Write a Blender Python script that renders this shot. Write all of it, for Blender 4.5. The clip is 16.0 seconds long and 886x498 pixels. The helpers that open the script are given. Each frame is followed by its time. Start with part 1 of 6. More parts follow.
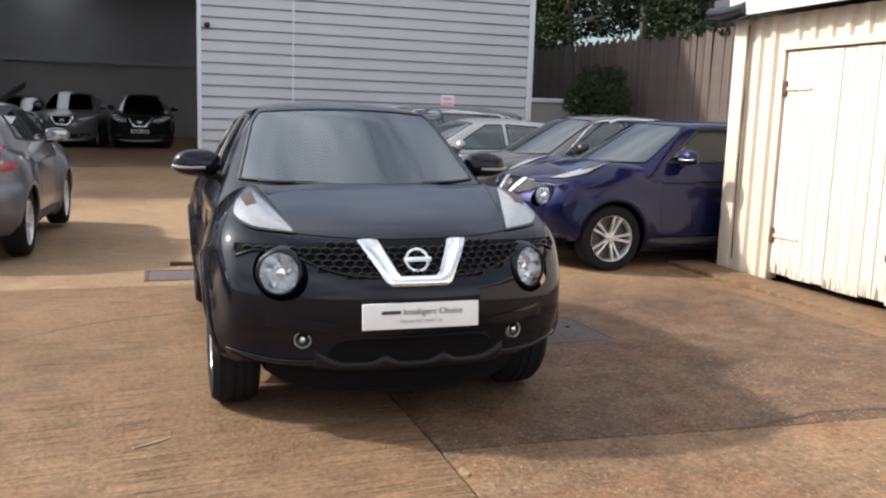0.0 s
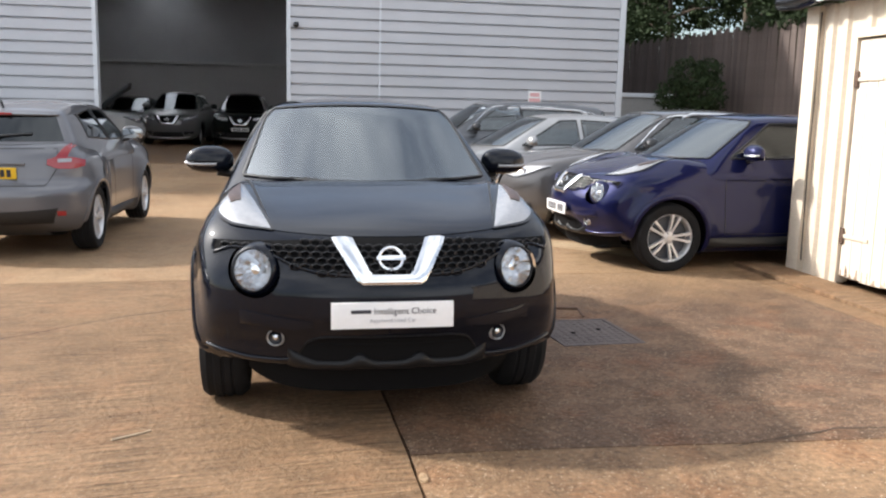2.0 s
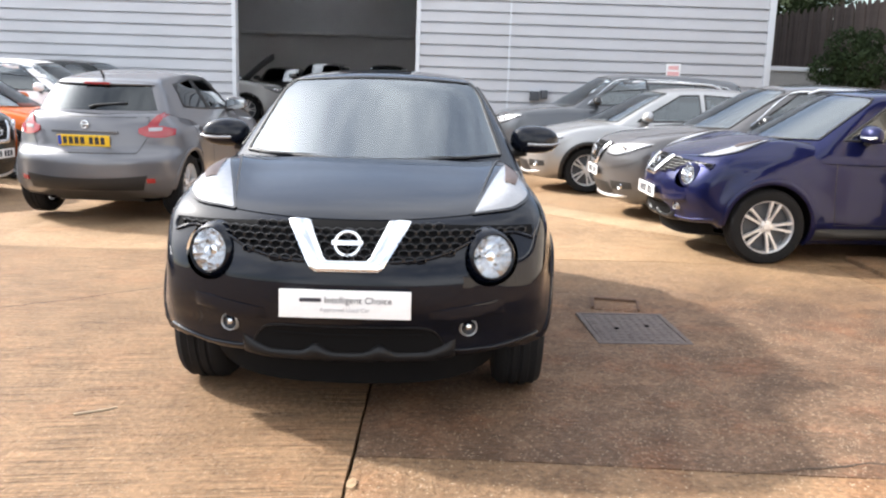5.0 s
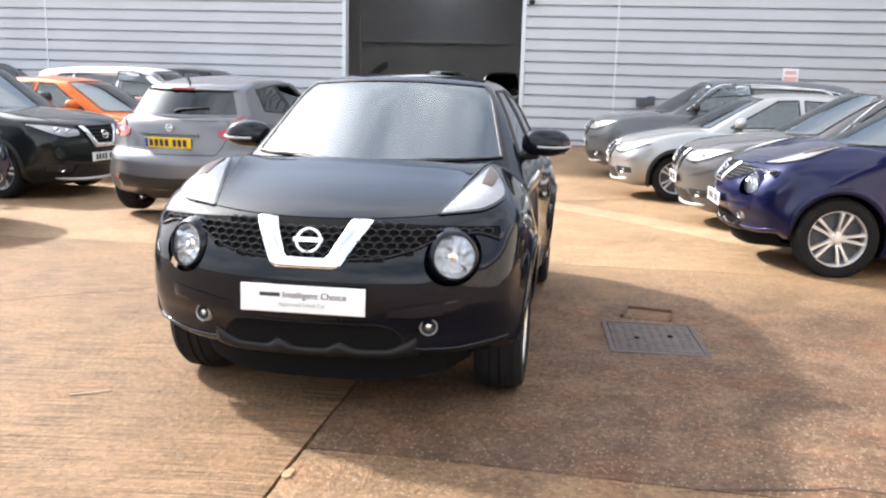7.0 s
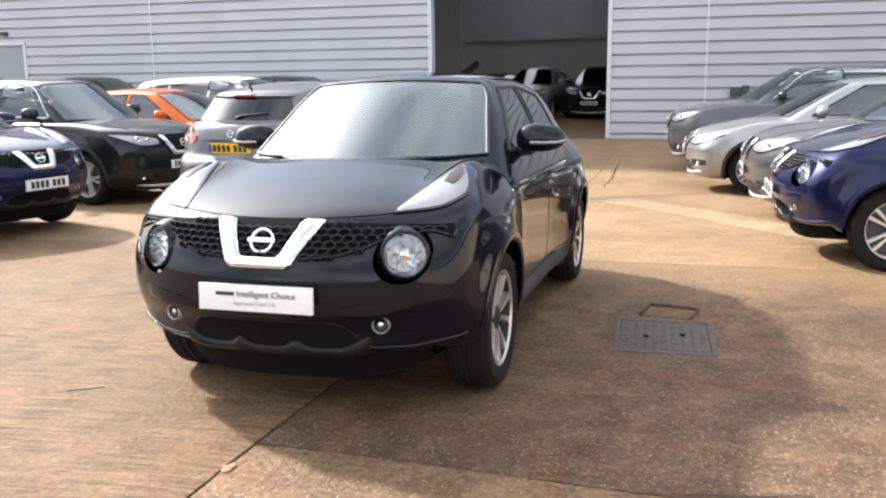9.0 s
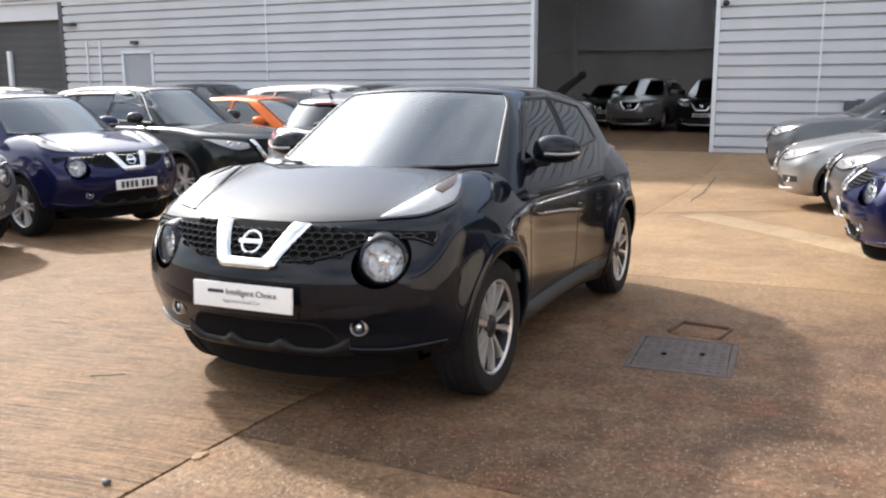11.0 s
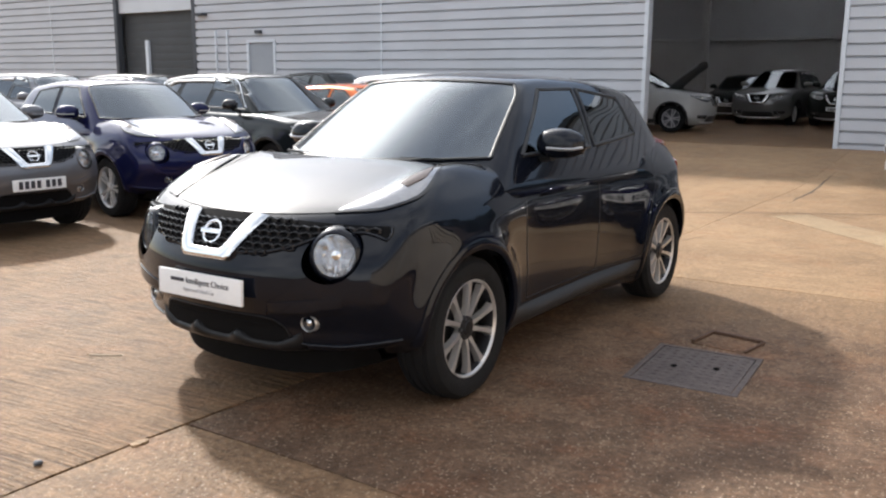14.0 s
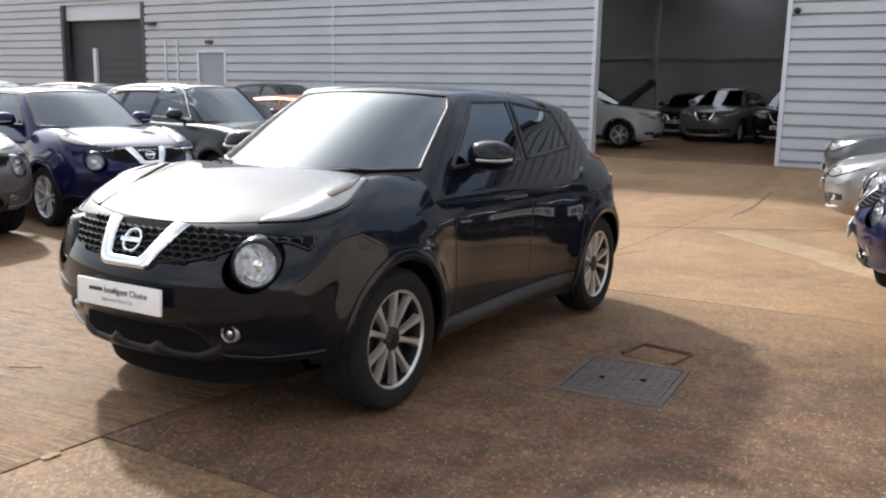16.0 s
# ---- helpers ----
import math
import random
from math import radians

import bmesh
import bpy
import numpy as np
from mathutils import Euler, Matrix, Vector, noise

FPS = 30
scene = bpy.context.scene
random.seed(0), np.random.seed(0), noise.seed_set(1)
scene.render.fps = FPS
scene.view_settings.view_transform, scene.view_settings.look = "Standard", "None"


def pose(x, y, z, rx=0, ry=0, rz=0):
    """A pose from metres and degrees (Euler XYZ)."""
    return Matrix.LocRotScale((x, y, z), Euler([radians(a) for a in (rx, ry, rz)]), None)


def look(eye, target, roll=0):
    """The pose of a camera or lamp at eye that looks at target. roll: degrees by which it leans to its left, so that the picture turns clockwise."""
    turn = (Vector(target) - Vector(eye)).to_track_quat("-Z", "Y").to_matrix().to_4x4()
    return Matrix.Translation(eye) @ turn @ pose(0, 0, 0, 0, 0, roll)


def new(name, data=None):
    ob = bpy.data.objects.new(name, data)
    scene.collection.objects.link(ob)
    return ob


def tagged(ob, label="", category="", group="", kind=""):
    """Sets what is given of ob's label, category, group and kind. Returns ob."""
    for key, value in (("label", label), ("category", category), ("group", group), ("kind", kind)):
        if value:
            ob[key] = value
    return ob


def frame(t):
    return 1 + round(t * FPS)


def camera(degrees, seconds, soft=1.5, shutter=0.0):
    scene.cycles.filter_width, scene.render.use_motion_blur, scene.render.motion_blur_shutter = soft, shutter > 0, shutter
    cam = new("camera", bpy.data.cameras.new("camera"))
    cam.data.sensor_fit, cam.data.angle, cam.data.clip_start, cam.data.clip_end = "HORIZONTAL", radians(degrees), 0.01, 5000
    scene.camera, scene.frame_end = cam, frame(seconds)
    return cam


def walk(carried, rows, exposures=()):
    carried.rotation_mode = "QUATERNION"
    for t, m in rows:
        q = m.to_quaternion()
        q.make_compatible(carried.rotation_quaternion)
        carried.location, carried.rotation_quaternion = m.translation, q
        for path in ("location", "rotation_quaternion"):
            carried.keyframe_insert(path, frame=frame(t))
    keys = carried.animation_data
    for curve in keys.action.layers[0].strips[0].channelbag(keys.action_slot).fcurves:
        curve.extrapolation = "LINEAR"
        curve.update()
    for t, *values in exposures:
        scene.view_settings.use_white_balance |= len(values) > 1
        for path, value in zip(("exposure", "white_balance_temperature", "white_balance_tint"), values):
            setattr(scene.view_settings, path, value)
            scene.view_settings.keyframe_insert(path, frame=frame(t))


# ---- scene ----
cam = camera(53.6, 16.0, soft=2.2)
PATH = [
    (0, (0.417, -0.025, 1.446), (0.215, 1.941, 1.142), 1.9),
    (0.5, (0.566, 0.036, 1.449), (0.322, 1.999, 1.15), 1.2),
    (1, (0.788, 0.021, 1.464), (0.446, 1.965, 1.138), 1.5),
    (1.5, (0.901, 0.037, 1.461), (0.504, 1.973, 1.148), 1.8),
    (2, (0.974, 0.18, 1.453), (0.526, 2.103, 1.135), 1.4),
    (2.5, (1.021, 0.315, 1.463), (0.501, 2.217, 1.124), 1.5),
    (3, (1.151, 0.359, 1.459), (0.575, 2.243, 1.113), 2.1),
    (3.2, (1.256, 0.367, 1.47), (0.644, 2.237, 1.108), 1.8),
    (5.3, (1.757, 0.773, 1.479), (0.939, 2.558, 1.098), 1.5),
    (5.5, (1.87, 0.759, 1.484), (1.023, 2.535, 1.126), 1.3),
    (6, (2.112, 0.765, 1.497), (1.185, 2.501, 1.142), 1.5),
    (6.5, (2.189, 0.863, 1.471), (1.204, 2.568, 1.116), 1.4),
    (7, (2.261, 1.062, 1.469), (1.21, 2.721, 1.089), 1.6),
    (7.5, (2.327, 1.177, 1.476), (1.227, 2.799, 1.077), 1.6),
    (8, (2.527, 1.267, 1.479), (1.341, 2.825, 1.07), 0.8),
    (8.5, (2.756, 1.348, 1.498), (1.522, 2.87, 1.094), 0.3),
    (9, (2.813, 1.482, 1.467), (1.544, 2.98, 1.083), -0.7),
    (9.2, (2.847, 1.553, 1.474), (1.555, 3.031, 1.09), -1.1),
    (11.3, (3.308, 1.928, 1.468), (1.809, 3.205, 1.115), 0.1),
    (11.5, (3.299, 1.997, 1.457), (1.78, 3.251, 1.108), 0.2),
    (12, (3.292, 2.165, 1.461), (1.738, 3.366, 1.083), 0.8),
    (12.5, (3.319, 2.261, 1.463), (1.742, 3.431, 1.079), 0.8),
    (13, (3.445, 2.37, 1.469), (1.847, 3.511, 1.093), 0.9),
    (13.5, (3.555, 2.474, 1.475), (1.915, 3.555, 1.099), 0.9),
    (14, (3.61, 2.548, 1.472), (1.96, 3.61, 1.087), 0.3),
    (14.5, (3.653, 2.573, 1.471), (2.013, 3.657, 1.101), -0.0),
    (15, (3.647, 2.611, 1.47), (2.021, 3.72, 1.117), 0.6),
    (15.5, (3.68, 2.625, 1.466), (2.07, 3.759, 1.118), 1.1),
    (16, (3.683, 2.661, 1.459), (2.084, 3.81, 1.106), 1.2),
]
EXPOSURES = [(0, 0.49), (0.5, 0.54), (1.5, 0.66), (3, 0.99), (5.5, 1.29), (6.5, 1.32), (9, 1.08), (11.5, 0.79), (12.5, 0.80), (14, 0.58), (16, 0.49)]
walk(cam, [(t, look(eye, target, roll)) for t, eye, target, roll in PATH], EXPOSURES)

# ---- world, sun, exposure ----
SUN_AZ = Vector((-1.0, 0.06, 0.0)).normalized()      # towards the sun, on the plan
SUN_EL = radians(36)
world = bpy.data.worlds.new("world")
scene.world = world
world.use_nodes = True
wn, wl = world.node_tree.nodes, world.node_tree.links
sky = wn.new("ShaderNodeTexSky")
sky.sky_type, sky.sun_disc = "NISHITA", False
sky.sun_elevation, sky.sun_rotation = SUN_EL, math.atan2(SUN_AZ.x, SUN_AZ.y)
sky.air_density, sky.dust_density, sky.ozone_density = 1.0, 1.2, 1.0
coord = wn.new("ShaderNodeTexCoord")
stretch = wn.new("ShaderNodeMapping")
stretch.inputs["Scale"].default_value = (1.0, 1.0, 1.7)
cloud = wn.new("ShaderNodeTexNoise")
cloud.inputs["Scale"].default_value, cloud.inputs["Detail"].default_value, cloud.inputs["Roughness"].default_value = 1.7, 8, 0.56
ramp = wn.new("ShaderNodeValToRGB")
ramp.color_ramp.elements[0].position, ramp.color_ramp.elements[1].position = 0.40, 0.67
ramp.color_ramp.elements[0].color = (0.24, 0.24, 0.24, 1)      # a thin veil everywhere
cmix = wn.new("ShaderNodeMixRGB")
cmix.inputs[2].default_value = (11.6, 11.9, 12.4, 1)
wl.new(coord.outputs["Generated"], stretch.inputs[0])
wl.new(stretch.outputs[0], cloud.inputs["Vector"])
wl.new(cloud.outputs["Fac"], ramp.inputs[0])
# cloud banks overhead and behind the camera, clearer sky over the hall
side_of = wn.new("ShaderNodeVectorMath")
side_of.operation = "DOT_PRODUCT"
side_of.inputs[1].default_value = (0.36, -0.82, 1.7)
wl.new(coord.outputs["Generated"], side_of.inputs[0])
bank = wn.new("ShaderNodeMapRange")
bank.inputs["From Min"].default_value, bank.inputs["From Max"].default_value = -0.35, 0.95
wl.new(side_of.outputs["Value"], bank.inputs["Value"])
cover = wn.new("ShaderNodeMath")
cover.operation = "MULTIPLY"
wl.new(ramp.outputs[0], cover.inputs[0])
wl.new(bank.outputs[0], cover.inputs[1])
wl.new(cover.outputs[0], cmix.inputs[0])
wl.new(sky.outputs[0], cmix.inputs[1])
# bright haze round the sun
to_sun = wn.new("ShaderNodeVectorMath")
to_sun.operation = "DOT_PRODUCT"
to_sun.inputs[1].default_value = SUN_AZ * math.cos(SUN_EL) + Vector((0, 0, math.sin(SUN_EL)))
wl.new(coord.outputs["Generated"], to_sun.inputs[0])
lift = wn.new("ShaderNodeMath")
lift.operation, lift.use_clamp, lift.inputs[1].default_value = "MAXIMUM", True, 0.0
wl.new(to_sun.outputs["Value"], lift.inputs[0])
tight = wn.new("ShaderNodeMath")
tight.operation, tight.inputs[1].default_value = "POWER", 20.0
wl.new(lift.outputs[0], tight.inputs[0])
haze = wn.new("ShaderNodeMixRGB")
haze.blend_type, haze.inputs[2].default_value = "ADD", (38, 37.5, 37, 1)
wl.new(tight.outputs[0], haze.inputs[0])
wl.new(cmix.outputs[0], haze.inputs[1])
wl.new(haze.outputs[0], wn["Background"].inputs[0])
wn["Background"].inputs[1].default_value = 0.106
sun = new("sun", bpy.data.lights.new("sun", "SUN"))
sun.data.energy, sun.data.angle, sun.data.color = 4.15, radians(2.6), (1.0, 0.955, 0.895)
sun.matrix_world = look((0, 0, 30), Vector((0, 0, 30)) - (SUN_AZ * math.cos(SUN_EL) + Vector((0, 0, math.sin(SUN_EL)))))

# ---- materials ----


def material(name, color, rough=0.5, metal=0.0, spread=0.0, scale=6.0, bump=0.0, fine=60.0, coat=0.0, spec=0.5, island=False):
    """A principled material, its colour varied at two scales, with a fine relief."""
    m = bpy.data.materials.new(name)
    m.use_nodes = True
    n, l = m.node_tree.nodes, m.node_tree.links
    p = n["Principled BSDF"]
    p.inputs["Base Color"].default_value = (*color, 1)
    p.inputs["Roughness"].default_value, p.inputs["Metallic"].default_value = rough, metal
    p.inputs["Coat Weight"].default_value, p.inputs["Specular IOR Level"].default_value = coat, spec
    p.inputs["Coat Roughness"].default_value = 0.035
    p.inputs["Coat IOR"].default_value = 1.36
    if spread or bump:
        tc = n.new("ShaderNodeTexCoord")
        big, small = n.new("ShaderNodeTexNoise"), n.new("ShaderNodeTexNoise")
        big.inputs["Scale"].default_value, big.inputs["Detail"].default_value = scale, 6
        small.inputs["Scale"].default_value, small.inputs["Detail"].default_value = fine, 4
        l.new(tc.outputs["Object"], big.inputs["Vector"])
        l.new(tc.outputs["Object"], small.inputs["Vector"])
    if spread:
        add = n.new("ShaderNodeMath")
        add.operation = "ADD"
        l.new(big.outputs["Fac"], add.inputs[0])
        l.new(small.outputs["Fac"], add.inputs[1])
        last = add
        if island:
            info = n.new("ShaderNodeObjectInfo")
            extra = n.new("ShaderNodeMath")
            extra.operation = "MULTIPLY_ADD"
            extra.inputs[1].default_value = 0.8
            l.new(info.outputs["Random"], extra.inputs[0])
            l.new(add.outputs[0], extra.inputs[2])
            last = extra
        r = n.new("ShaderNodeMapRange")
        r.inputs["From Min"].default_value, r.inputs["From Max"].default_value = 0.6, 1.9 if island else 1.4
        r.inputs["To Min"].default_value, r.inputs["To Max"].default_value = 1 - spread, 1 + spread
        l.new(last.outputs[0], r.inputs["Value"])
        mul = n.new("ShaderNodeMixRGB")
        mul.blend_type, mul.inputs[0].default_value, mul.inputs[1].default_value = "MULTIPLY", 1.0, (*color, 1)
        l.new(r.outputs[0], mul.inputs[2])
        l.new(mul.outputs[0], p.inputs["Base Color"])
    if bump:
        b = n.new("ShaderNodeBump")
        b.inputs["Strength"].default_value, b.inputs["Distance"].default_value = bump, 0.01
        l.new(small.outputs["Fac"], b.inputs["Height"])
        l.new(b.outputs[0], p.inputs["Normal"])
    return m


def paint(name, color, metal=0.35, rough=0.32):
    return material(name, color, rough, metal, 0.06, 3, 0.0, 500, coat=1.0, spec=0.02)


def glazing(name, tint, gloss=1.0, index=1.75):
    """Tinted glass: a see-through layer under a mirror layer that grows at a slant."""
    m = bpy.data.materials.new(name)
    m.use_nodes = True
    n, l = m.node_tree.nodes, m.node_tree.links
    n.remove(n["Principled BSDF"])
    clear, shine, mix, fres = (n.new("ShaderNode" + k) for k in ("BsdfTransparent", "BsdfGlossy", "MixShader", "Fresnel"))
    clear.inputs[0].default_value = (*tint, 1)
    shine.inputs["Roughness"].default_value = 0.015
    shine.inputs["Color"].default_value = (0.90 * gloss, 0.96 * gloss, gloss, 1)
    fres.inputs["IOR"].default_value = index
    l.new(fres.outputs[0], mix.inputs[0])
    l.new(clear.outputs[0], mix.inputs[1])
    l.new(shine.outputs[0], mix.inputs[2])
    l.new(mix.outputs[0], n["Material Output"].inputs[0])
    return m


WALL = radians(23.6)                                  # the hall's front runs at this turn
CORNER = Vector((-6.936, 18.556, 0.0))                # the foot of the hall door's right jamb
ALONG, INTO = Vector((math.cos(WALL), math.sin(WALL), 0)), Vector((-math.sin(WALL), math.cos(WALL), 0))


def concrete(name, dark, light, grit, lines, mottle=0.13, grain=0.29, fade=None):
    """Old concrete: stains, grit and chips of stone, and the drag marks of the brush."""
    m = bpy.data.materials.new(name)
    m.use_nodes = True
    n, l = m.node_tree.nodes, m.node_tree.links
    p = n["Principled BSDF"]
    geo = n.new("ShaderNodeNewGeometry")
    spin = n.new("ShaderNodeMapping")
    spin.inputs["Rotation"].default_value = (0, 0, -WALL)
    l.new(geo.outputs["Position"], spin.inputs[0])

    def noise_of(scale, detail, squash=None):
        t = n.new("ShaderNodeTexNoise")
        t.inputs["Scale"].default_value, t.inputs["Detail"].default_value, t.inputs["Roughness"].default_value = scale, detail, 0.62
        if squash:
            s = n.new("ShaderNodeMapping")
            s.vector_type = "TEXTURE"
            s.inputs["Scale"].default_value = tuple(1 / k for k in squash)
            s.inputs["Rotation"].default_value = (0, 0, radians(4.5))
            l.new(spin.outputs[0], s.inputs[0])
            l.new(s.outputs[0], t.inputs["Vector"])
        else:
            l.new(spin.outputs[0], t.inputs["Vector"])
        return t

    stain, fine, brush = noise_of(0.55, 9), noise_of(34, 5), noise_of(1.0, 4, (2.6, 52, 1))
    mid = noise_of(4.5, 6)
    chips = n.new("ShaderNodeTexVoronoi")
    chips.inputs["Scale"].default_value = 88
    l.new(spin.outputs[0], chips.inputs["Vector"])

    def blend(kind, amount, a, b):
        x = n.new("ShaderNodeMixRGB")
        x.blend_type = kind
        for k, v in ((0, amount), (1, a), (2, b)):
            if isinstance(v, (int, float)):
                x.inputs[k].default_value = v if k == 0 else (v, v, v, 1)
            elif isinstance(v, tuple):
                x.inputs[k].default_value = (*v, 1)
            else:
                l.new(v, x.inputs[k])
        return x.outputs[0]

    def span(v, lo, hi, a, b):
        r = n.new("ShaderNodeMapRange")
        for k, q in (("From Min", lo), ("From Max", hi), ("To Min", a), ("To Max", b)):
            r.inputs[k].default_value = q
        l.new(v, r.inputs["Value"])
        return r.outputs[0]

    c = blend("MIX", span(stain.outputs["Fac"], 0.32, 0.68, 0, 1), dark, light)
    c = blend("MULTIPLY", 1.0, c, span(mid.outputs["Fac"], 0.3, 0.7, 1 - mottle, 1 + mottle))
    red = noise_of(2.1, 5)
    c = blend("MIX", span(red.outputs["Fac"], 0.5, 0.72, 0, min(1, 2.6 * mottle)), c, blend("MULTIPLY", 1.0, c, (1.12, 0.84, 0.70)))
    if fade:
        # dark tone, partly painted shade, turns raggedly paler towards the hall
        cut = n.new("ShaderNodeSeparateXYZ")
        l.new(spin.outputs[0], cut.inputs[0])
        far = n.new("ShaderNodeMath")
        far.operation = "MULTIPLY_ADD"
        far.inputs[1].default_value = 2.6
        l.new(red.outputs["Fac"], far.inputs[0])
        l.new(cut.outputs["Y"], far.inputs[2])
        base = CORNER.dot(INTO) + 1.3
        c = blend("MIX", span(far.outputs[0], base + fade[0], base + fade[1], 0, 1), c, fade[2])
    c = blend("MULTIPLY", 1.0, c, span(fine.outputs["Fac"], 0.3, 0.7, 1 - grain, 1 + grain))
    patchy = n.new("ShaderNodeMath")
    patchy.operation = "MULTIPLY"
    patchy.inputs[1].default_value = lines
    l.new(span(noise_of(0.9, 3).outputs["Fac"], 0.36, 0.62, 0.25, 1.0), patchy.inputs[0])
    # drag marks: the shade and glint of their grooves go into the colour
    c = blend("MULTIPLY", patchy.outputs[0], c, span(brush.outputs["Fac"], 0.38, 0.58, 0.50, 1.22))
    chip = span(chips.outputs["Color"], 0.66, 0.98, 0, 1)
    stone = span(chips.outputs["Distance"], 0.3, 0.42, 1, 0)
    both = n.new("ShaderNodeMath")
    both.operation = "MULTIPLY"
    l.new(chip, both.inputs[0])
    l.new(stone, both.inputs[1])
    part_of = n.new("ShaderNodeMath")
    part_of.operation = "MULTIPLY"
    part_of.inputs[1].default_value = grit
    l.new(both.outputs[0], part_of.inputs[0])
    c = blend("MIX", part_of.outputs[0], c, (0.58, 0.47, 0.35))
    l.new(c, p.inputs["Base Color"])
    l.new(span(stain.outputs["Fac"], 0.35, 0.65, 0.54, 0.72), p.inputs["Roughness"])
    p.inputs["Specular IOR Level"].default_value = 0.16
    high = blend("ADD", 0.6, fine.outputs["Fac"], span(brush.outputs["Fac"], 0.3, 0.7, 0, 1.4 * lines))
    b = n.new("ShaderNodeBump")
    b.inputs["Strength"].default_value, b.inputs["Distance"].default_value = 0.95, 0.016
    l.new(high, b.inputs["Height"])
    l.new(b.outputs[0], p.inputs["Normal"])
    return m


def plan(u, v, z=0.0):
    """A place u metres along the hall's front and v metres into the hall."""
    return CORNER + ALONG * u + INTO * v + Vector((0, 0, z))


# black paint; the blue lean of its base stands in for haze
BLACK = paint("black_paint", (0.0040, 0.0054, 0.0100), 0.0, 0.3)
BLUE = paint("blue_paint", (0.0085, 0.0105, 0.050), 0.4)
GREY = paint("grey_paint", (0.155, 0.155, 0.165), 0.5)
SILVER = paint("silver_paint", (0.36, 0.36, 0.36), 0.7)
# silver and white again, the hall's shade darkened into their colour
SHADESILVER = paint("shaded_silver_paint", (0.17, 0.17, 0.17), 0.5)
SHADEWHITE = paint("shaded_white_paint", (0.42, 0.42, 0.41), 0.0)
TAUPE = paint("taupe_paint", (0.125, 0.12, 0.122), 0.5)
GREEN = paint("dark_paint", (0.014, 0.017, 0.017), 0.4)
ORANGE = paint("orange_paint", (0.62, 0.13, 0.022), 0.3)
WHITE = paint("white_paint", (0.75, 0.75, 0.75), 0.0)
PLASTIC = material("black_plastic", (0.012, 0.012, 0.013), 0.5, 0, 0.15, 8, 0.15, 260)
GLOSSY = material("gloss_black", (0.012, 0.012, 0.013), 0.16, 0, 0.1, 8)
CHROME = material("chrome", (0.82, 0.83, 0.84), 0.07, 1.0, 0.03, 9)
MIRRORGLASS = material("mirror_glass", (0.40, 0.41, 0.43), 0.04, 1.0, 0.03, 9)
ALLOY = material("alloy", (0.66, 0.66, 0.67), 0.34, 0.55, 0.06, 12, 0.03, 120)
MACHINED = material("machined_alloy", (0.55, 0.545, 0.545), 0.3, 0.7, 0.08, 14, 0.03, 120)
DARKALLOY = material("dark_alloy", (0.022, 0.022, 0.025), 0.4, 0.6, 0.1, 12)
RUBBER = material("rubber", (0.011, 0.011, 0.012), 0.8, 0, 0.25, 14, 0.3, 160, spec=0.2)
GLASS = glazing("tinted_glass", (0.5, 0.54, 0.56), 1.0, 2.5)
SIDE = glazing("side_glass", (0.30, 0.33, 0.335), 1.0, 1.9)
PRIVACY = glazing("privacy_glass", (0.06, 0.065, 0.07), 1.0, 1.62)
CLEAR = glazing("clear_lens", (0.96, 0.97, 0.98), 1.0, 1.2)
REFLECT = material("reflector", (0.70, 0.71, 0.73), 0.10, 0.97, 0.1, 30)
AMBER = material("smoked_lens", (0.075, 0.052, 0.045), 0.3, 0.0, 0.3, 30, spec=0.3)
LIPBLACK = material("bumper_black", (0.009, 0.009, 0.010), 0.33, 0, 0.15, 12, spec=0.22)
PEARL = material("lamp_body", (0.33, 0.33, 0.34), 0.22, 0.45, 0.12, 24, 0.25, 60, coat=1.0)
RED = material("red_lens", (0.30, 0.012, 0.016), 0.12, 0, 0.1, 30, coat=1.0)
BOARD = material("plate_white", (0.8, 0.8, 0.8), 0.35, 0, 0.04, 8)
YELLOW = material("plate_yellow", (0.78, 0.5, 0.03), 0.35, 0, 0.04, 8)
INK = material("ink", (0.03, 0.03, 0.04), 0.5)
PALEINK = material("pale_ink", (0.38, 0.38, 0.4), 0.5)
BLUEINK = material("blue_band", (0.03, 0.07, 0.4), 0.4)
TRIM = material("cabin_trim", (0.022, 0.022, 0.024), 0.75, 0, 0.2, 9, 0.2, 120)
UNDER = material("underbody", (0.006, 0.006, 0.0065), 0.9, spec=0.1)
CLAD = material("clad_sheet", (0.505, 0.516, 0.548), 0.45, 0.0, 0.10, 0.8, 0.05, 40)
FLASH = material("flashing", (0.62, 0.65, 0.69), 0.45, 0.0, 0.08, 1.5)
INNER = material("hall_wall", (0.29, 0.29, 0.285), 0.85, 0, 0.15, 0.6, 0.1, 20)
STEEL = material("dark_steel", (0.07, 0.075, 0.085), 0.55, 0.3, 0.15, 2)
CREAM = material("cream_sheet", (0.61, 0.525, 0.42), 0.5, 0.0, 0.12, 1.6, 0.12, 30)
CREAMWOOD = material("cream_boards", (0.62, 0.545, 0.455), 0.62, 0, 0.14, 2.2, 0.35, 45, island=True)
RUST = material("rusty_iron", (0.10, 0.058, 0.038), 0.75, 0.3, 0.3, 14, 0.3, 70)
FENCE = material("fence_board", (0.092, 0.069, 0.060), 0.85, 0, 0.35, 3, 0.4, 30, island=True)
PALE = concrete("pale_concrete", (0.27, 0.195, 0.12), (0.42, 0.31, 0.195), 0.2, 0.3)
TAR = material("joint_tar", (0.045, 0.032, 0.024), 0.85, 0, 0.3, 6, 0.4, 50)
LATTICE = material("grille_black", (0.012, 0.012, 0.014), 0.3, 0, 0.1, 9, spec=0.4)
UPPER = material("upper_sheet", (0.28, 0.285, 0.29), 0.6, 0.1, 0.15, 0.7)
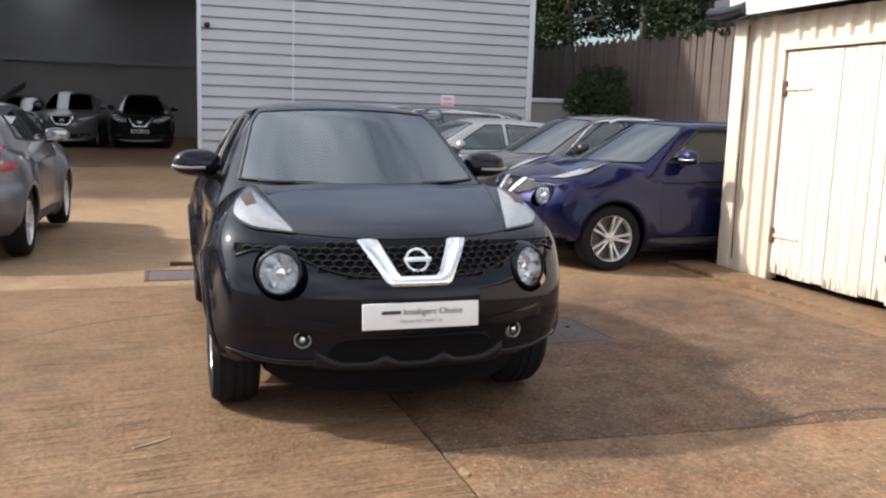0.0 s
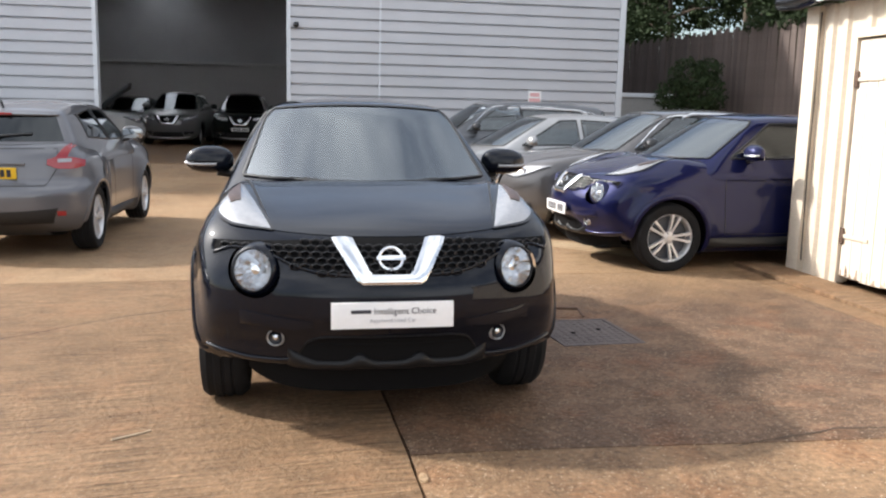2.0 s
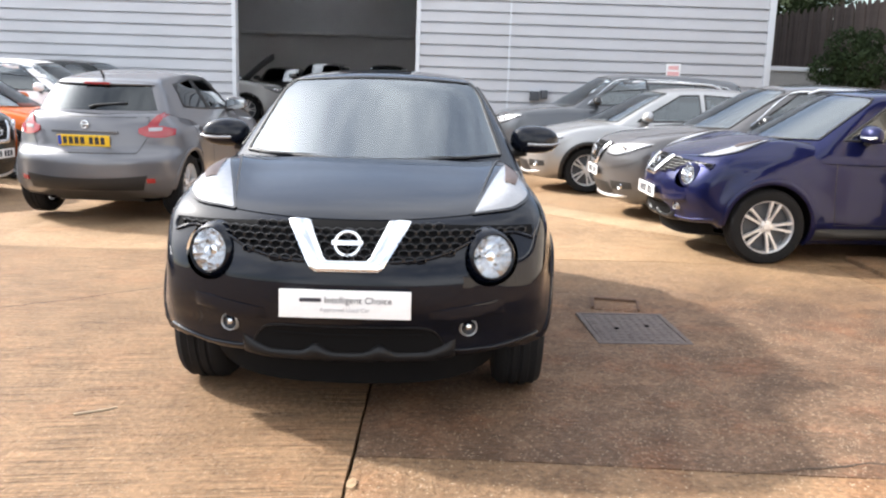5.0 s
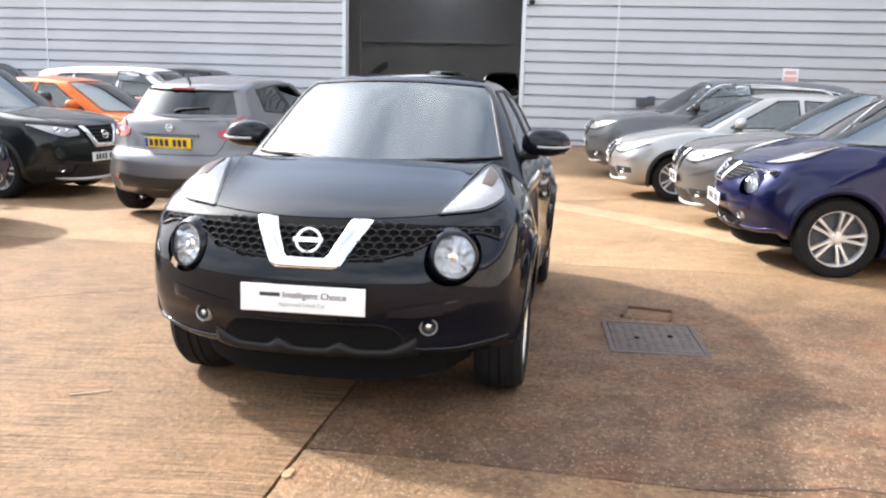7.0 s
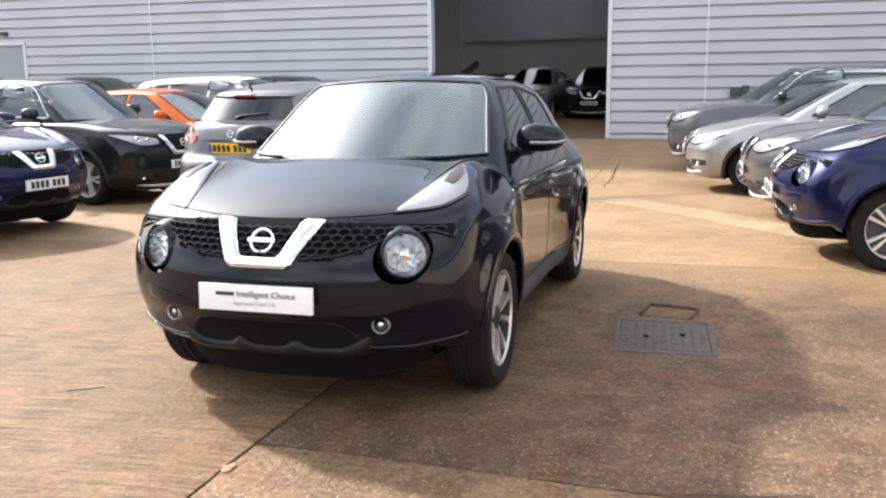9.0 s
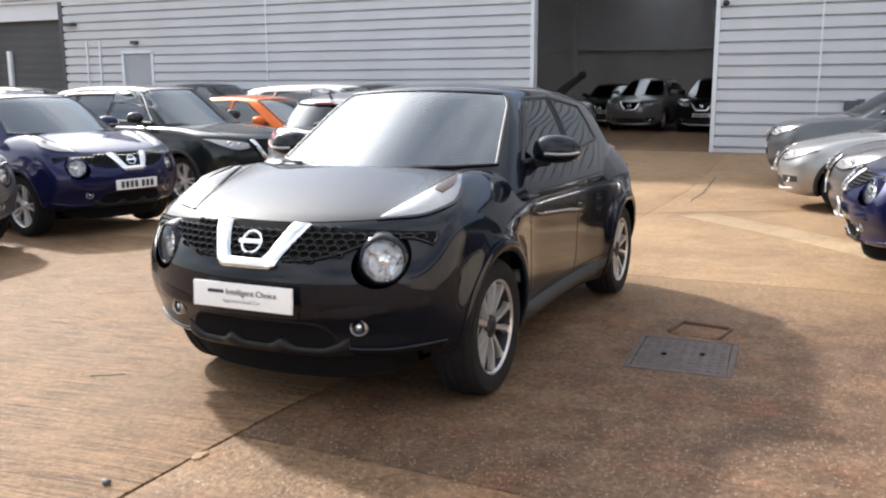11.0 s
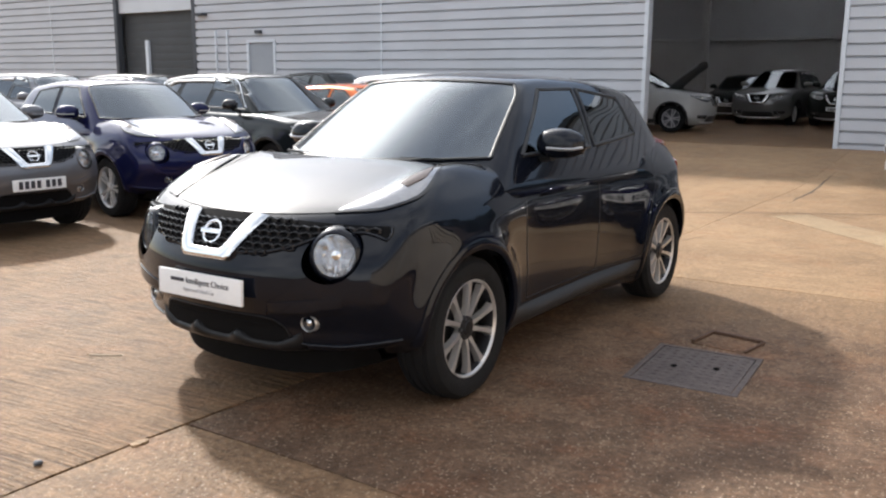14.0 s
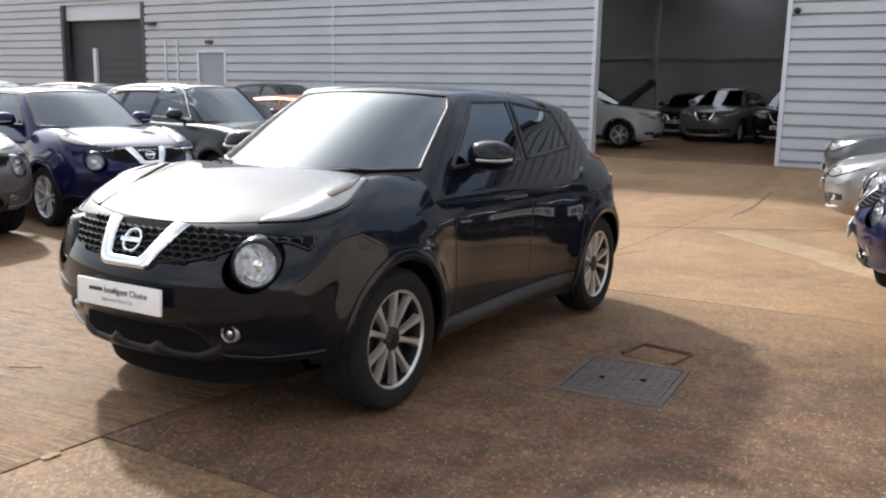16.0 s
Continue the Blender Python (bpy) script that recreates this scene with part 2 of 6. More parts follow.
RAW = material("bare_wood", (0.30, 0.21, 0.14), 0.85, 0, 0.3, 9, 0.3, 60)
STRAW = material("dry_straw", (0.42, 0.34, 0.24), 0.7, 0, 0.2, 30, 0.2, 80)
BARK = material("bark", (0.10, 0.075, 0.055), 0.9, 0, 0.3, 4, 0.5, 25)
LEAF = material("leaf", (0.030, 0.046, 0.018), 0.65, 0, 0.5, 1.3, 0, 30, spec=0.12)
IVY = material("ivy_leaf", (0.024, 0.037, 0.015), 0.65, 0, 0.5, 2, 0, 30, spec=0.12)
IRON = material("cover_iron", (0.088, 0.070, 0.066), 0.7, 0.05, 0.45, 9, 0.7, 40)
SLAB = concrete("slab_concrete", (0.178, 0.108, 0.060), (0.262, 0.166, 0.096), 0.5, 1.0)
SAND = concrete("sandy_concrete", (0.236, 0.151, 0.086), (0.354, 0.238, 0.141), 0.35, 0.5)
# aggregate tone, with part of the black car's shadow in the colour
PATCH = concrete("shaded_aggregate_concrete", (0.088, 0.054, 0.035), (0.166, 0.105, 0.067), 0.9, 0.12, 0.34, 0.42, (-13.9, -12.3, (0.225, 0.146, 0.084)))
PLAIN = concrete("grit_concrete", (0.150, 0.093, 0.054), (0.248, 0.158, 0.091), 0.9, 0.2, 0.24, 0.40)
DIRT = material("joint_dirt", (0.075, 0.052, 0.036), 0.95, 0, 0.4, 3, 0.4, 40)
SIGNRED = material("sign_red", (0.75, 0.42, 0.42), 0.6)
DOORGREY = material("door_grey", (0.30, 0.32, 0.35), 0.5, 0, 0.1, 2)
GATEGREY = material("gate_grey", (0.055, 0.058, 0.062), 0.6, 0, 0.25, 1.5)
SLATE = paint("slate_paint", (0.10, 0.105, 0.115), 0.5)
# translucent sheet for unseen roof strips, added to brighten the hall inside
MILKY = bpy.data.materials.new("added_rooflight_sheet")
MILKY.use_nodes = True
milk = MILKY.node_tree.nodes.new("ShaderNodeBsdfTranslucent")
milk.inputs[0].default_value = (0.73, 0.74, 0.76, 1)
MILKY.node_tree.links.new(milk.outputs[0], MILKY.node_tree.nodes["Material Output"].inputs[0])

# ---- building blocks ----


def mesh(name, verts, faces, mat, smooth=None):
    me = bpy.data.meshes.new(name)
    me.from_pydata([tuple(map(float, v)) for v in verts], [], [tuple(map(int, f)) for f in faces])
    me.materials.append(mat)
    if smooth is not None:
        me.polygons.foreach_set("use_smooth", [True] * len(me.polygons))
        if smooth < 180:
            me.set_sharp_from_angle(angle=radians(smooth))
    me.update()
    return me


def part(name, vf, mat, parent=None, label="", smooth=35, m=None):
    """One mesh object, from (verts, faces) or a bmesh, under a thing or a part."""
    if isinstance(vf, bmesh.types.BMesh):
        bm = vf
        me = bpy.data.meshes.new(name)
        bm.to_mesh(me)
        bm.free()
        me.materials.append(mat)
        me.polygons.foreach_set("use_smooth", [True] * len(me.polygons))
        me.set_sharp_from_angle(angle=radians(smooth))
    else:
        me = mesh(name, vf[0], vf[1], mat, smooth)
    ob = new(name, me)
    if parent is not None:
        ob.parent = parent
    if m is not None:
        ob.matrix_basis = m
    if label:
        tagged(ob, label)
    return ob


def thing(name, label, category, m=None, group="", kind=""):
    ob = new(name)
    ob.empty_display_size = 0.2
    if m is not None:
        ob.matrix_basis = m
    return tagged(ob, label, category, group, kind)


def box(x0, x1, y0, y1, z0, z1, bevel=0.0):
    bm = bmesh.new()
    bmesh.ops.create_cube(bm, size=1)
    bmesh.ops.transform(bm, matrix=Matrix.LocRotScale(((x0 + x1) / 2, (y0 + y1) / 2, (z0 + z1) / 2), None, (x1 - x0, y1 - y0, z1 - z0)), verts=bm.verts)
    if bevel:
        bmesh.ops.bevel(bm, geom=bm.edges[:], offset=bevel, segments=2, affect="EDGES", profile=0.7)
    return bm


def joined(bms):
    out = bmesh.new()
    for b in bms:
        me = bpy.data.meshes.new("piece")
        b.to_mesh(me)
        b.free()
        out.from_mesh(me)
        bpy.data.meshes.remove(me)
    return out


def lathe(profile, n=40, axis="x"):
    """Turns (along, radius) pairs about an axis."""
    k = len(profile)
    verts, faces = [], []
    for i in range(n):
        a = 2 * math.pi * i / n
        for along, r in profile:
            p = (along, r * math.cos(a), r * math.sin(a))
            verts.append(p if axis == "x" else (p[1], p[0], p[2]) if axis == "y" else (p[1], p[2], p[0]))
    for i in range(n):
        for j in range(k - 1):
            a, b = i * k + j, ((i + 1) % n) * k + j
            faces.append((a, a + 1, b + 1, b) if axis != "y" else (a, b, b + 1, a + 1))
    return verts, faces


def tube(points, r, n=8, flat=1.0):
    """A rounded bar along points; flat squashes its section."""
    pts = [Vector(p) for p in points]
    verts, faces = [], []
    for i, p in enumerate(pts):
        d = (pts[min(i + 1, len(pts) - 1)] - pts[max(i - 1, 0)]).normalized()
        side = d.cross(Vector((0, 0, 1)))
        side = side.normalized() if side.length > 1e-4 else Vector((1, 0, 0))
        up = side.cross(d).normalized()
        for k in range(n):
            a = 2 * math.pi * k / n
            verts.append(p + side * (r * math.cos(a)) + up * (r * flat * math.sin(a)))
    for i in range(len(pts) - 1):
        for k in range(n):
            a, b = i * n + k, i * n + (k + 1) % n
            faces.append((a, b, b + n, a + n))
    faces.append(tuple(range(n))[::-1])
    faces.append(tuple(len(verts) - n + k for k in range(n)))
    return verts, faces


def curve(keys):
    """A smooth function through (place, value) keys."""
    xs, ys = np.array([k[0] for k in keys], float), np.array([k[1] for k in keys], float)
    d = np.diff(ys) / np.diff(xs)
    m = np.zeros(len(xs))
    m[0], m[-1] = d[0], d[-1]
    for i in range(1, len(xs) - 1):
        m[i] = 0 if d[i - 1] * d[i] <= 0 else 2 * d[i - 1] * d[i] / (d[i - 1] + d[i])

    def at(x):
        x = np.clip(np.asarray(x, float), xs[0], xs[-1])
        i = np.clip(np.searchsorted(xs, x) - 1, 0, len(xs) - 2)
        h = xs[i + 1] - xs[i]
        t = (x - xs[i]) / h
        return ((2 * t**3 - 3 * t**2 + 1) * ys[i] + (t**3 - 2 * t**2 + t) * h * m[i] + (-2 * t**3 + 3 * t**2) * ys[i + 1] + (t**3 - t**2) * h * m[i + 1])

    return at


def soft_max(k, *fs):
    s = np.stack(np.broadcast_arrays(*fs))
    top = s.max(0)
    return top + np.log(np.exp(k * (s - top)).sum(0)) / k


def meet(f, a, b, steps=26):
    """Where f turns from below to above nought between the points a (inside) and b."""
    lo, hi = np.zeros(a.shape[:-1]), np.ones(a.shape[:-1])
    for _ in range(steps):
        t = (lo + hi) / 2
        p = a + (b - a) * t[..., None]
        inside = f(p[..., 0], p[..., 1], p[..., 2]) < 0
        lo, hi = np.where(inside, t, lo), np.where(inside, hi, t)
    return a + (b - a) * ((lo + hi) / 2)[..., None]


def shell(f, size, spine, counts):
    """The skin of f < 0 as a boxlike grid: size (x, y0, y1, z0, z1), spine (y0, y1, z)."""
    hx, y0, y1, z0, z1 = size
    nx, ny, nz = counts
    verts, faces, seen = [], [], {}

    def vid(i, j, k):
        key = (i, j, k)
        if key not in seen:
            seen[key] = len(verts)
            verts.append((hx * (2 * i / nx - 1), y0 + (y1 - y0) * j / ny, z0 + (z1 - z0) * k / nz))
        return seen[key]

    for j in range(ny):
        for k in range(nz):
            faces.append([vid(0, j, k), vid(0, j, k + 1), vid(0, j + 1, k + 1), vid(0, j + 1, k)])
            faces.append([vid(nx, j, k), vid(nx, j + 1, k), vid(nx, j + 1, k + 1), vid(nx, j, k + 1)])
    for i in range(nx):
        for k in range(nz):
            faces.append([vid(i, 0, k), vid(i + 1, 0, k), vid(i + 1, 0, k + 1), vid(i, 0, k + 1)])
            faces.append([vid(i, ny, k), vid(i, ny, k + 1), vid(i + 1, ny, k + 1), vid(i + 1, ny, k)])
        for j in range(ny):
            faces.append([vid(i, j, nz), vid(i + 1, j, nz), vid(i + 1, j + 1, nz), vid(i, j + 1, nz)])
            faces.append([vid(i, j, 0), vid(i, j + 1, 0), vid(i + 1, j + 1, 0), vid(i + 1, j, 0)])
    v = np.array(verts)
    c = np.stack([np.zeros(len(v)), np.clip(v[:, 1], spine[0], spine[1]), np.full(len(v), spine[2])], 1)
    out = meet(f, c, c + (v - c) * 1.6)
    return out, np.array(faces)


def patch(f, outline, to3, inner, outer, rows, cols, proud=0.004, thick=0.006):
    """A pane or panel that lies on f: outline(s, t) gives two coordinates, to3 sets them in space at the inner and outer ends."""
    s, t = np.meshgrid(np.linspace(0, 1, cols + 1), np.linspace(0, 1, rows + 1))
    a, b = outline(s, t)
    p = meet(f, to3(a, b, inner), to3(a, b, outer))
    e = 1e-3
    g = np.stack([f(p[..., 0] + e, p[..., 1], p[..., 2]) - f(p[..., 0] - e, p[..., 1], p[..., 2]), f(p[..., 0], p[..., 1] + e, p[..., 2]) - f(p[..., 0], p[..., 1] - e, p[..., 2]), f(p[..., 0], p[..., 1], p[..., 2] + e) - f(p[..., 0], p[..., 1], p[..., 2] - e)], -1)
    g /= np.linalg.norm(g, axis=-1, keepdims=True)
    n = (rows + 1) * (cols + 1)
    pr = proud(s, t)[..., None] if callable(proud) else proud
    verts = np.concatenate([(p + g * pr).reshape(-1, 3), (p + g * (pr - thick)).reshape(-1, 3)])
    faces = []
    flip = np.dot(np.cross(p[0, 1] - p[0, 0], p[1, 0] - p[0, 0]), g[0, 0]) < 0
    w = cols + 1
    for r in range(rows):
        for c in range(cols):
            q = (r * w + c, r * w + c + 1, (r + 1) * w + c + 1, (r + 1) * w + c)
            faces += [q[::-1] if flip else q, tuple(i + n for i in (q if flip else q[::-1]))]
    ring = [c for c in range(w)] + [r * w + cols for r in range(1, rows + 1)] + [rows * w + c for c in range(cols - 1, -1, -1)] + [r * w for r in range(rows - 1, 0, -1)]
    for i, a0 in enumerate(ring):
        b0 = ring[(i + 1) % len(ring)]
        q = (a0, a0 + n, b0 + n, b0)
        faces.append(q[::-1] if flip else q)
    return verts, faces


def quad(bl, br, tr, tl):
    """An outline between four corners."""
    def at(s, t):
        return tuple((1 - t) * ((1 - s) * bl[i] + s * br[i]) + t * ((1 - s) * tl[i] + s * tr[i]) for i in (0, 1))
    return at


def inside_quad(p, c, shrink):
    c = np.array(c, float)
    mid = c.mean(0)
    c = mid + (c - mid) * shrink
    sign = None
    ok = np.ones(len(p), bool)
    area = sum(c[i][0] * c[(i + 1) % 4][1] - c[(i + 1) % 4][0] * c[i][1] for i in range(4))
    for i in range(4):
        a, b = c[i], c[(i + 1) % 4]
        cr = (b[0] - a[0]) * (p[:, 1] - a[1]) - (b[1] - a[1]) * (p[:, 0] - a[0])
        ok &= (cr * area) > 0
    return ok


def words(text, size, mat, name, parent, m):
    cu = bpy.data.curves.new("lettering", "FONT")
    cu.body, cu.size, cu.extrude, cu.align_x, cu.align_y = text, size, 0.0008, "CENTER", "CENTER"
    ob = bpy.data.objects.new("lettering", cu)
    scene.collection.objects.link(ob)
    me = bpy.data.meshes.new_from_object(ob.evaluated_get(bpy.context.evaluated_depsgraph_get()))
    bpy.data.objects.remove(ob)
    me.materials.clear()
    me.materials.append(mat)
    out = new(name, me)
    out.parent, out.matrix_basis = parent, m
    return out


def stretch_x(w):
    return Matrix.Diagonal((w, 1, 1, 1))

# ---- cars ----


def on_side(sx):
    return lambda a, b, e: np.stack([np.full_like(a, e * sx), a, b], -1)


def on_front(sx):
    return lambda a, b, e: np.stack([a * sx, np.full_like(a, e), b], -1)


def on_top(sx):
    return lambda a, b, e: np.stack([a * sx, b, np.full_like(a, e)], -1)


def spec_of(kind):
    """The shape of a kind of car. x to the car's left, y from the nose to the tail, z up."""
    if kind == "small_suv":
        return dict(
            L=4.13, H=1.54, rear_lift=0.16, front_lift=0.15, ax=(0.85, 3.36), R=0.336, arch=0.38, hub_x=0.832,
            w=[(0, 0.70), (0.2, 0.775), (0.45, 0.80), (0.9, 0.805), (1.5, 0.80), (2.2, 0.795), (2.8, 0.80), (3.35, 0.80), (3.8, 0.775), (4.13, 0.70)],
            wz=[(0.15, -0.075), (0.28, -0.03), (0.38, -0.004), (0.5, 0.004), (0.65, 0.004), (0.82, 0.0), (0.92, -0.018), (1.0, -0.055), (1.08, -0.105), (1.2, -0.17)],
            wings=((0.85, 0.50, 0.056, 0.80), (3.36, 0.62, 0.066, 0.88)),
            nose=[(0.12, 0.34), (0.22, 0.17), (0.32, 0.085), (0.42, 0.075), (0.5, 0.035), (0.58, 0.012), (0.66, 0.015), (0.72, 0.035), (0.8, 0.085), (0.9, 0.165), (1.0, 0.34)], nose_x=0.30, nose_p=2.2,
            tail=[(0.12, 3.93), (0.3, 4.07), (0.48, 4.13), (0.62, 4.13), (0.69, 4.10), (0.75, 4.02), (0.85, 4.0), (1.0, 3.965), (1.2, 3.86)], tail_x=0.36,
            top=[(0.05, 0.84), (0.18, 0.90), (0.4, 0.965), (0.7, 1.03), (1.05, 1.085), (1.5, 1.07), (2.2, 1.09), (3.0, 1.13), (3.6, 1.14), (4.13, 1.03)], crown=0.05,
            hump=0.055, screen=(0.97, 1.075, 1.72, 0.30), belt=[(0.9, 0.70), (1.4, 0.765), (2.2, 0.775), (2.8, 0.768), (3.3, 0.748), (3.6, 0.71), (4.0, 0.60)], lean=0.52,
            roof=[(1.5, 1.445), (1.8, 1.508), (2.2, 1.535), (2.6, 1.532), (3.0, 1.505), (3.4, 1.458), (3.7, 1.40)], back=(3.93, 0.92, 0.72), back_x=0.25,
            glass=[[(1.49, 1.095), (2.31, 1.105), (2.42, 1.438), (1.985, 1.43)], [(2.38, 1.108), (3.09, 1.155), (3.05, 1.382), (2.485, 1.436)]],
            wind=(0.665, 1.09, 0.535, 1.457), rear_glass=(0.60, 1.125, 0.49, 1.375))
    k = dict(
        R=0.345, arch=0.395, nose_x=0.37, nose_p=2.4, crown=0.04, hump=0.0, tail_x=0.20,
        wz=[(0.15, -0.07), (0.32, -0.02), (0.55, 0.0), (0.75, 0.0), (0.92, -0.02), (1.05, -0.06), (1.2, -0.12)], lean=0.50)
    if kind == "suv":
        k.update(
            L=4.64, H=1.66, ax=(0.93, 3.63), hub_x=0.83,
            w=[(0, 0.74), (0.25, 0.85), (0.7, 0.895), (1.5, 0.90), (3.0, 0.90), (4.0, 0.895), (4.4, 0.84), (4.64, 0.74)],
            nose=[(0.12, 0.30), (0.25, 0.10), (0.42, 0.02), (0.65, 0.0), (0.82, 0.03), (0.95, 0.12), (1.05, 0.34)],
            tail=[(0.12, 4.45), (0.3, 4.58), (0.6, 4.64), (0.8, 4.62), (1.0, 4.55), (1.2, 4.46)],
            top=[(0.05, 0.90), (0.2, 0.97), (0.5, 1.03), (1.2, 1.11), (2.2, 1.12), (3.5, 1.14), (4.64, 1.14)],
            screen=(1.08, 1.10, 1.62, 0.24), belt=[(0.9, 0.74), (1.5, 0.80), (2.6, 0.81), (3.6, 0.80), (4.3, 0.72), (4.6, 0.66)],
            roof=[(1.7, 1.55), (2.1, 1.64), (2.6, 1.665), (3.4, 1.655), (4.0, 1.61), (4.5, 1.53)], back=(4.58, 0.62, 1.0),
            glass=[[(1.60, 1.13), (2.56, 1.145), (2.54, 1.555), (2.20, 1.545)], [(2.64, 1.145), (3.48, 1.165), (3.44, 1.54), (2.62, 1.555)], [(3.56, 1.175), (4.20, 1.23), (4.00, 1.45), (3.52, 1.535)]],
            wind=(0.70, 1.11, 0.58, 1.57), rear_glass=(0.64, 1.16, 0.55, 1.5), rails=True)
    elif kind == "crossover":
        k.update(
            L=4.38, H=1.58, ax=(0.90, 3.55), hub_x=0.82,
            w=[(0, 0.72), (0.25, 0.83), (0.7, 0.885), (1.5, 0.89), (3.0, 0.89), (3.8, 0.88), (4.15, 0.82), (4.38, 0.72)],
            nose=[(0.12, 0.30), (0.25, 0.10), (0.42, 0.02), (0.62, 0.0), (0.78, 0.03), (0.9, 0.13), (1.0, 0.36)],
            tail=[(0.12, 4.2), (0.3, 4.32), (0.6, 4.38), (0.8, 4.36), (1.0, 4.27), (1.2, 4.15)],
            top=[(0.05, 0.85), (0.2, 0.92), (0.5, 0.985), (1.2, 1.07), (2.2, 1.08), (3.5, 1.10), (4.38, 1.08)],
            screen=(1.05, 1.06, 1.75, 0.26), belt=[(0.9, 0.73), (1.5, 0.79), (2.6, 0.80), (3.4, 0.78), (4.0, 0.68), (4.3, 0.6)],
            roof=[(1.7, 1.47), (2.1, 1.56), (2.6, 1.585), (3.3, 1.56), (3.8, 1.50), (4.2, 1.42)], back=(4.3, 0.75, 1.0),
            glass=[[(1.56, 1.085), (2.48, 1.10), (2.46, 1.485), (2.16, 1.475)], [(2.56, 1.10), (3.42, 1.14), (3.28, 1.455), (2.54, 1.487)], [(3.50, 1.15), (3.95, 1.21), (3.72, 1.38), (3.38, 1.44)]],
            wind=(0.69, 1.07, 0.56, 1.495), rear_glass=(0.62, 1.12, 0.52, 1.42), rails=True)
    else:
        k.update(
            L=4.38, H=1.50, ax=(0.88, 3.58), hub_x=0.79, R=0.32, arch=0.36,
            w=[(0, 0.70), (0.25, 0.80), (0.7, 0.86), (1.5, 0.87), (3.0, 0.87), (3.8, 0.86), (4.15, 0.80), (4.38, 0.70)],
            nose=[(0.12, 0.26), (0.22, 0.08), (0.4, 0.01), (0.55, 0.0), (0.7, 0.05), (0.8, 0.16), (0.9, 0.42)],
            tail=[(0.12, 4.2), (0.3, 4.32), (0.6, 4.38), (0.8, 4.36), (1.0, 4.25), (1.2, 4.1)],
            top=[(0.05, 0.74), (0.2, 0.82), (0.5, 0.89), (1.2, 1.0), (2.2, 1.02), (3.5, 1.05), (4.38, 1.02)],
            screen=(1.0, 0.99, 1.85, 0.26), belt=[(0.9, 0.71), (1.5, 0.77), (2.6, 0.78), (3.4, 0.75), (4.0, 0.65), (4.3, 0.58)],
            roof=[(1.7, 1.38), (2.1, 1.475), (2.6, 1.50), (3.2, 1.475), (3.7, 1.40), (4.2, 1.28)], back=(4.28, 0.95, 0.95),
            glass=[[(1.55, 1.02), (2.46, 1.04), (2.44, 1.40), (2.18, 1.39)], [(2.54, 1.04), (3.40, 1.08), (3.22, 1.37), (2.52, 1.402)], [(3.47, 1.09), (3.85, 1.14), (3.62, 1.28), (3.32, 1.345)]],
            wind=(0.67, 1.005, 0.55, 1.41), rear_glass=(0.6, 1.06, 0.5, 1.34))
    return k


def solids(q):
    """The lower body and the cabin of a car as functions that are below nought inside."""
    w, wz, nose, tail, top, belt, roof = (curve(q[k]) for k in ("w", "wz", "nose", "tail", "top", "belt", "roof"))
    (af, ar), R = q["ax"], q["R"]

    def body(x, y, z):
        ax = np.abs(x)
        flare = sum(0.022 * np.exp(-(((np.hypot(y - a, z - R) - q["arch"] - 0.03) / 0.07) ** 2)) for a in (af, ar))
        for wy, ln, out, full in q.get("wings", ()):
            fall = np.clip((z - full) / 0.30, 0, 1)
            flare = flare + out * np.exp(-(np.abs((y - wy) / ln) ** 3)) * (1 - fall * fall * (3 - 2 * fall))
        side = ax - (w(y) + wz(z) + flare)
        front = nose(z) + q["nose_x"] * (ax / 0.85) ** q["nose_p"] - y
        rear = y - (tail(z) - q["tail_x"] * (ax / 0.85) ** 2.4)
        hump = q["hump"] * (np.exp(-(((ax - 0.70) / 0.13) ** 2)) * np.exp(-(((y - 0.75) / 0.42) ** 2)) + 0.6 * np.exp(-(((ax - 0.8) / 0.12) ** 2)) * np.exp(-(((y - 3.3) / 0.5) ** 2)))
        lid = z - (top(y) - q["crown"] * (ax / 0.8) ** 2 + hump)
        foot = 0.165 + q.get("front_lift", 0) * np.clip((0.62 - y) / 0.22, 0, 1) + (0.05 if "front_lift" in q else 0.17) * np.clip((ax - 0.5) / 0.32, 0, 1) ** 2 * np.clip((0.75 - np.minimum(y, q["L"] - y)) / 0.35, 0, 1) + q.get("rear_lift", 0.06) * np.clip((y - q["L"] + 0.55) / 0.4, 0, 1)
        return soft_max(34, side, front, rear, lid, foot - z)

    sy, sz, slope, bow = q["screen"]
    by, bs, bw = q["back"]

    def cabin(x, y, z):
        ax = np.abs(x)
        front = sy + slope * (z - sz) + bow * (ax / 0.66) ** 2 - y
        side = ax - (belt(y) - q["lean"] * np.maximum(z - 1.04, -0.1) - 0.12 * np.maximum(z - 1.3, 0))
        lid = z - (roof(y) - 0.055 * (ax / 0.6) ** 2)
        rear = y - (by - bs * np.maximum(z - 1.05, 0) - 2.2 * np.maximum(1.09 - z, 0) - q.get("back_x", 0.12) * (ax / 0.6) ** 2)
        return soft_max(46, side, front, lid, rear, 0.8 - z)

    return body, cabin


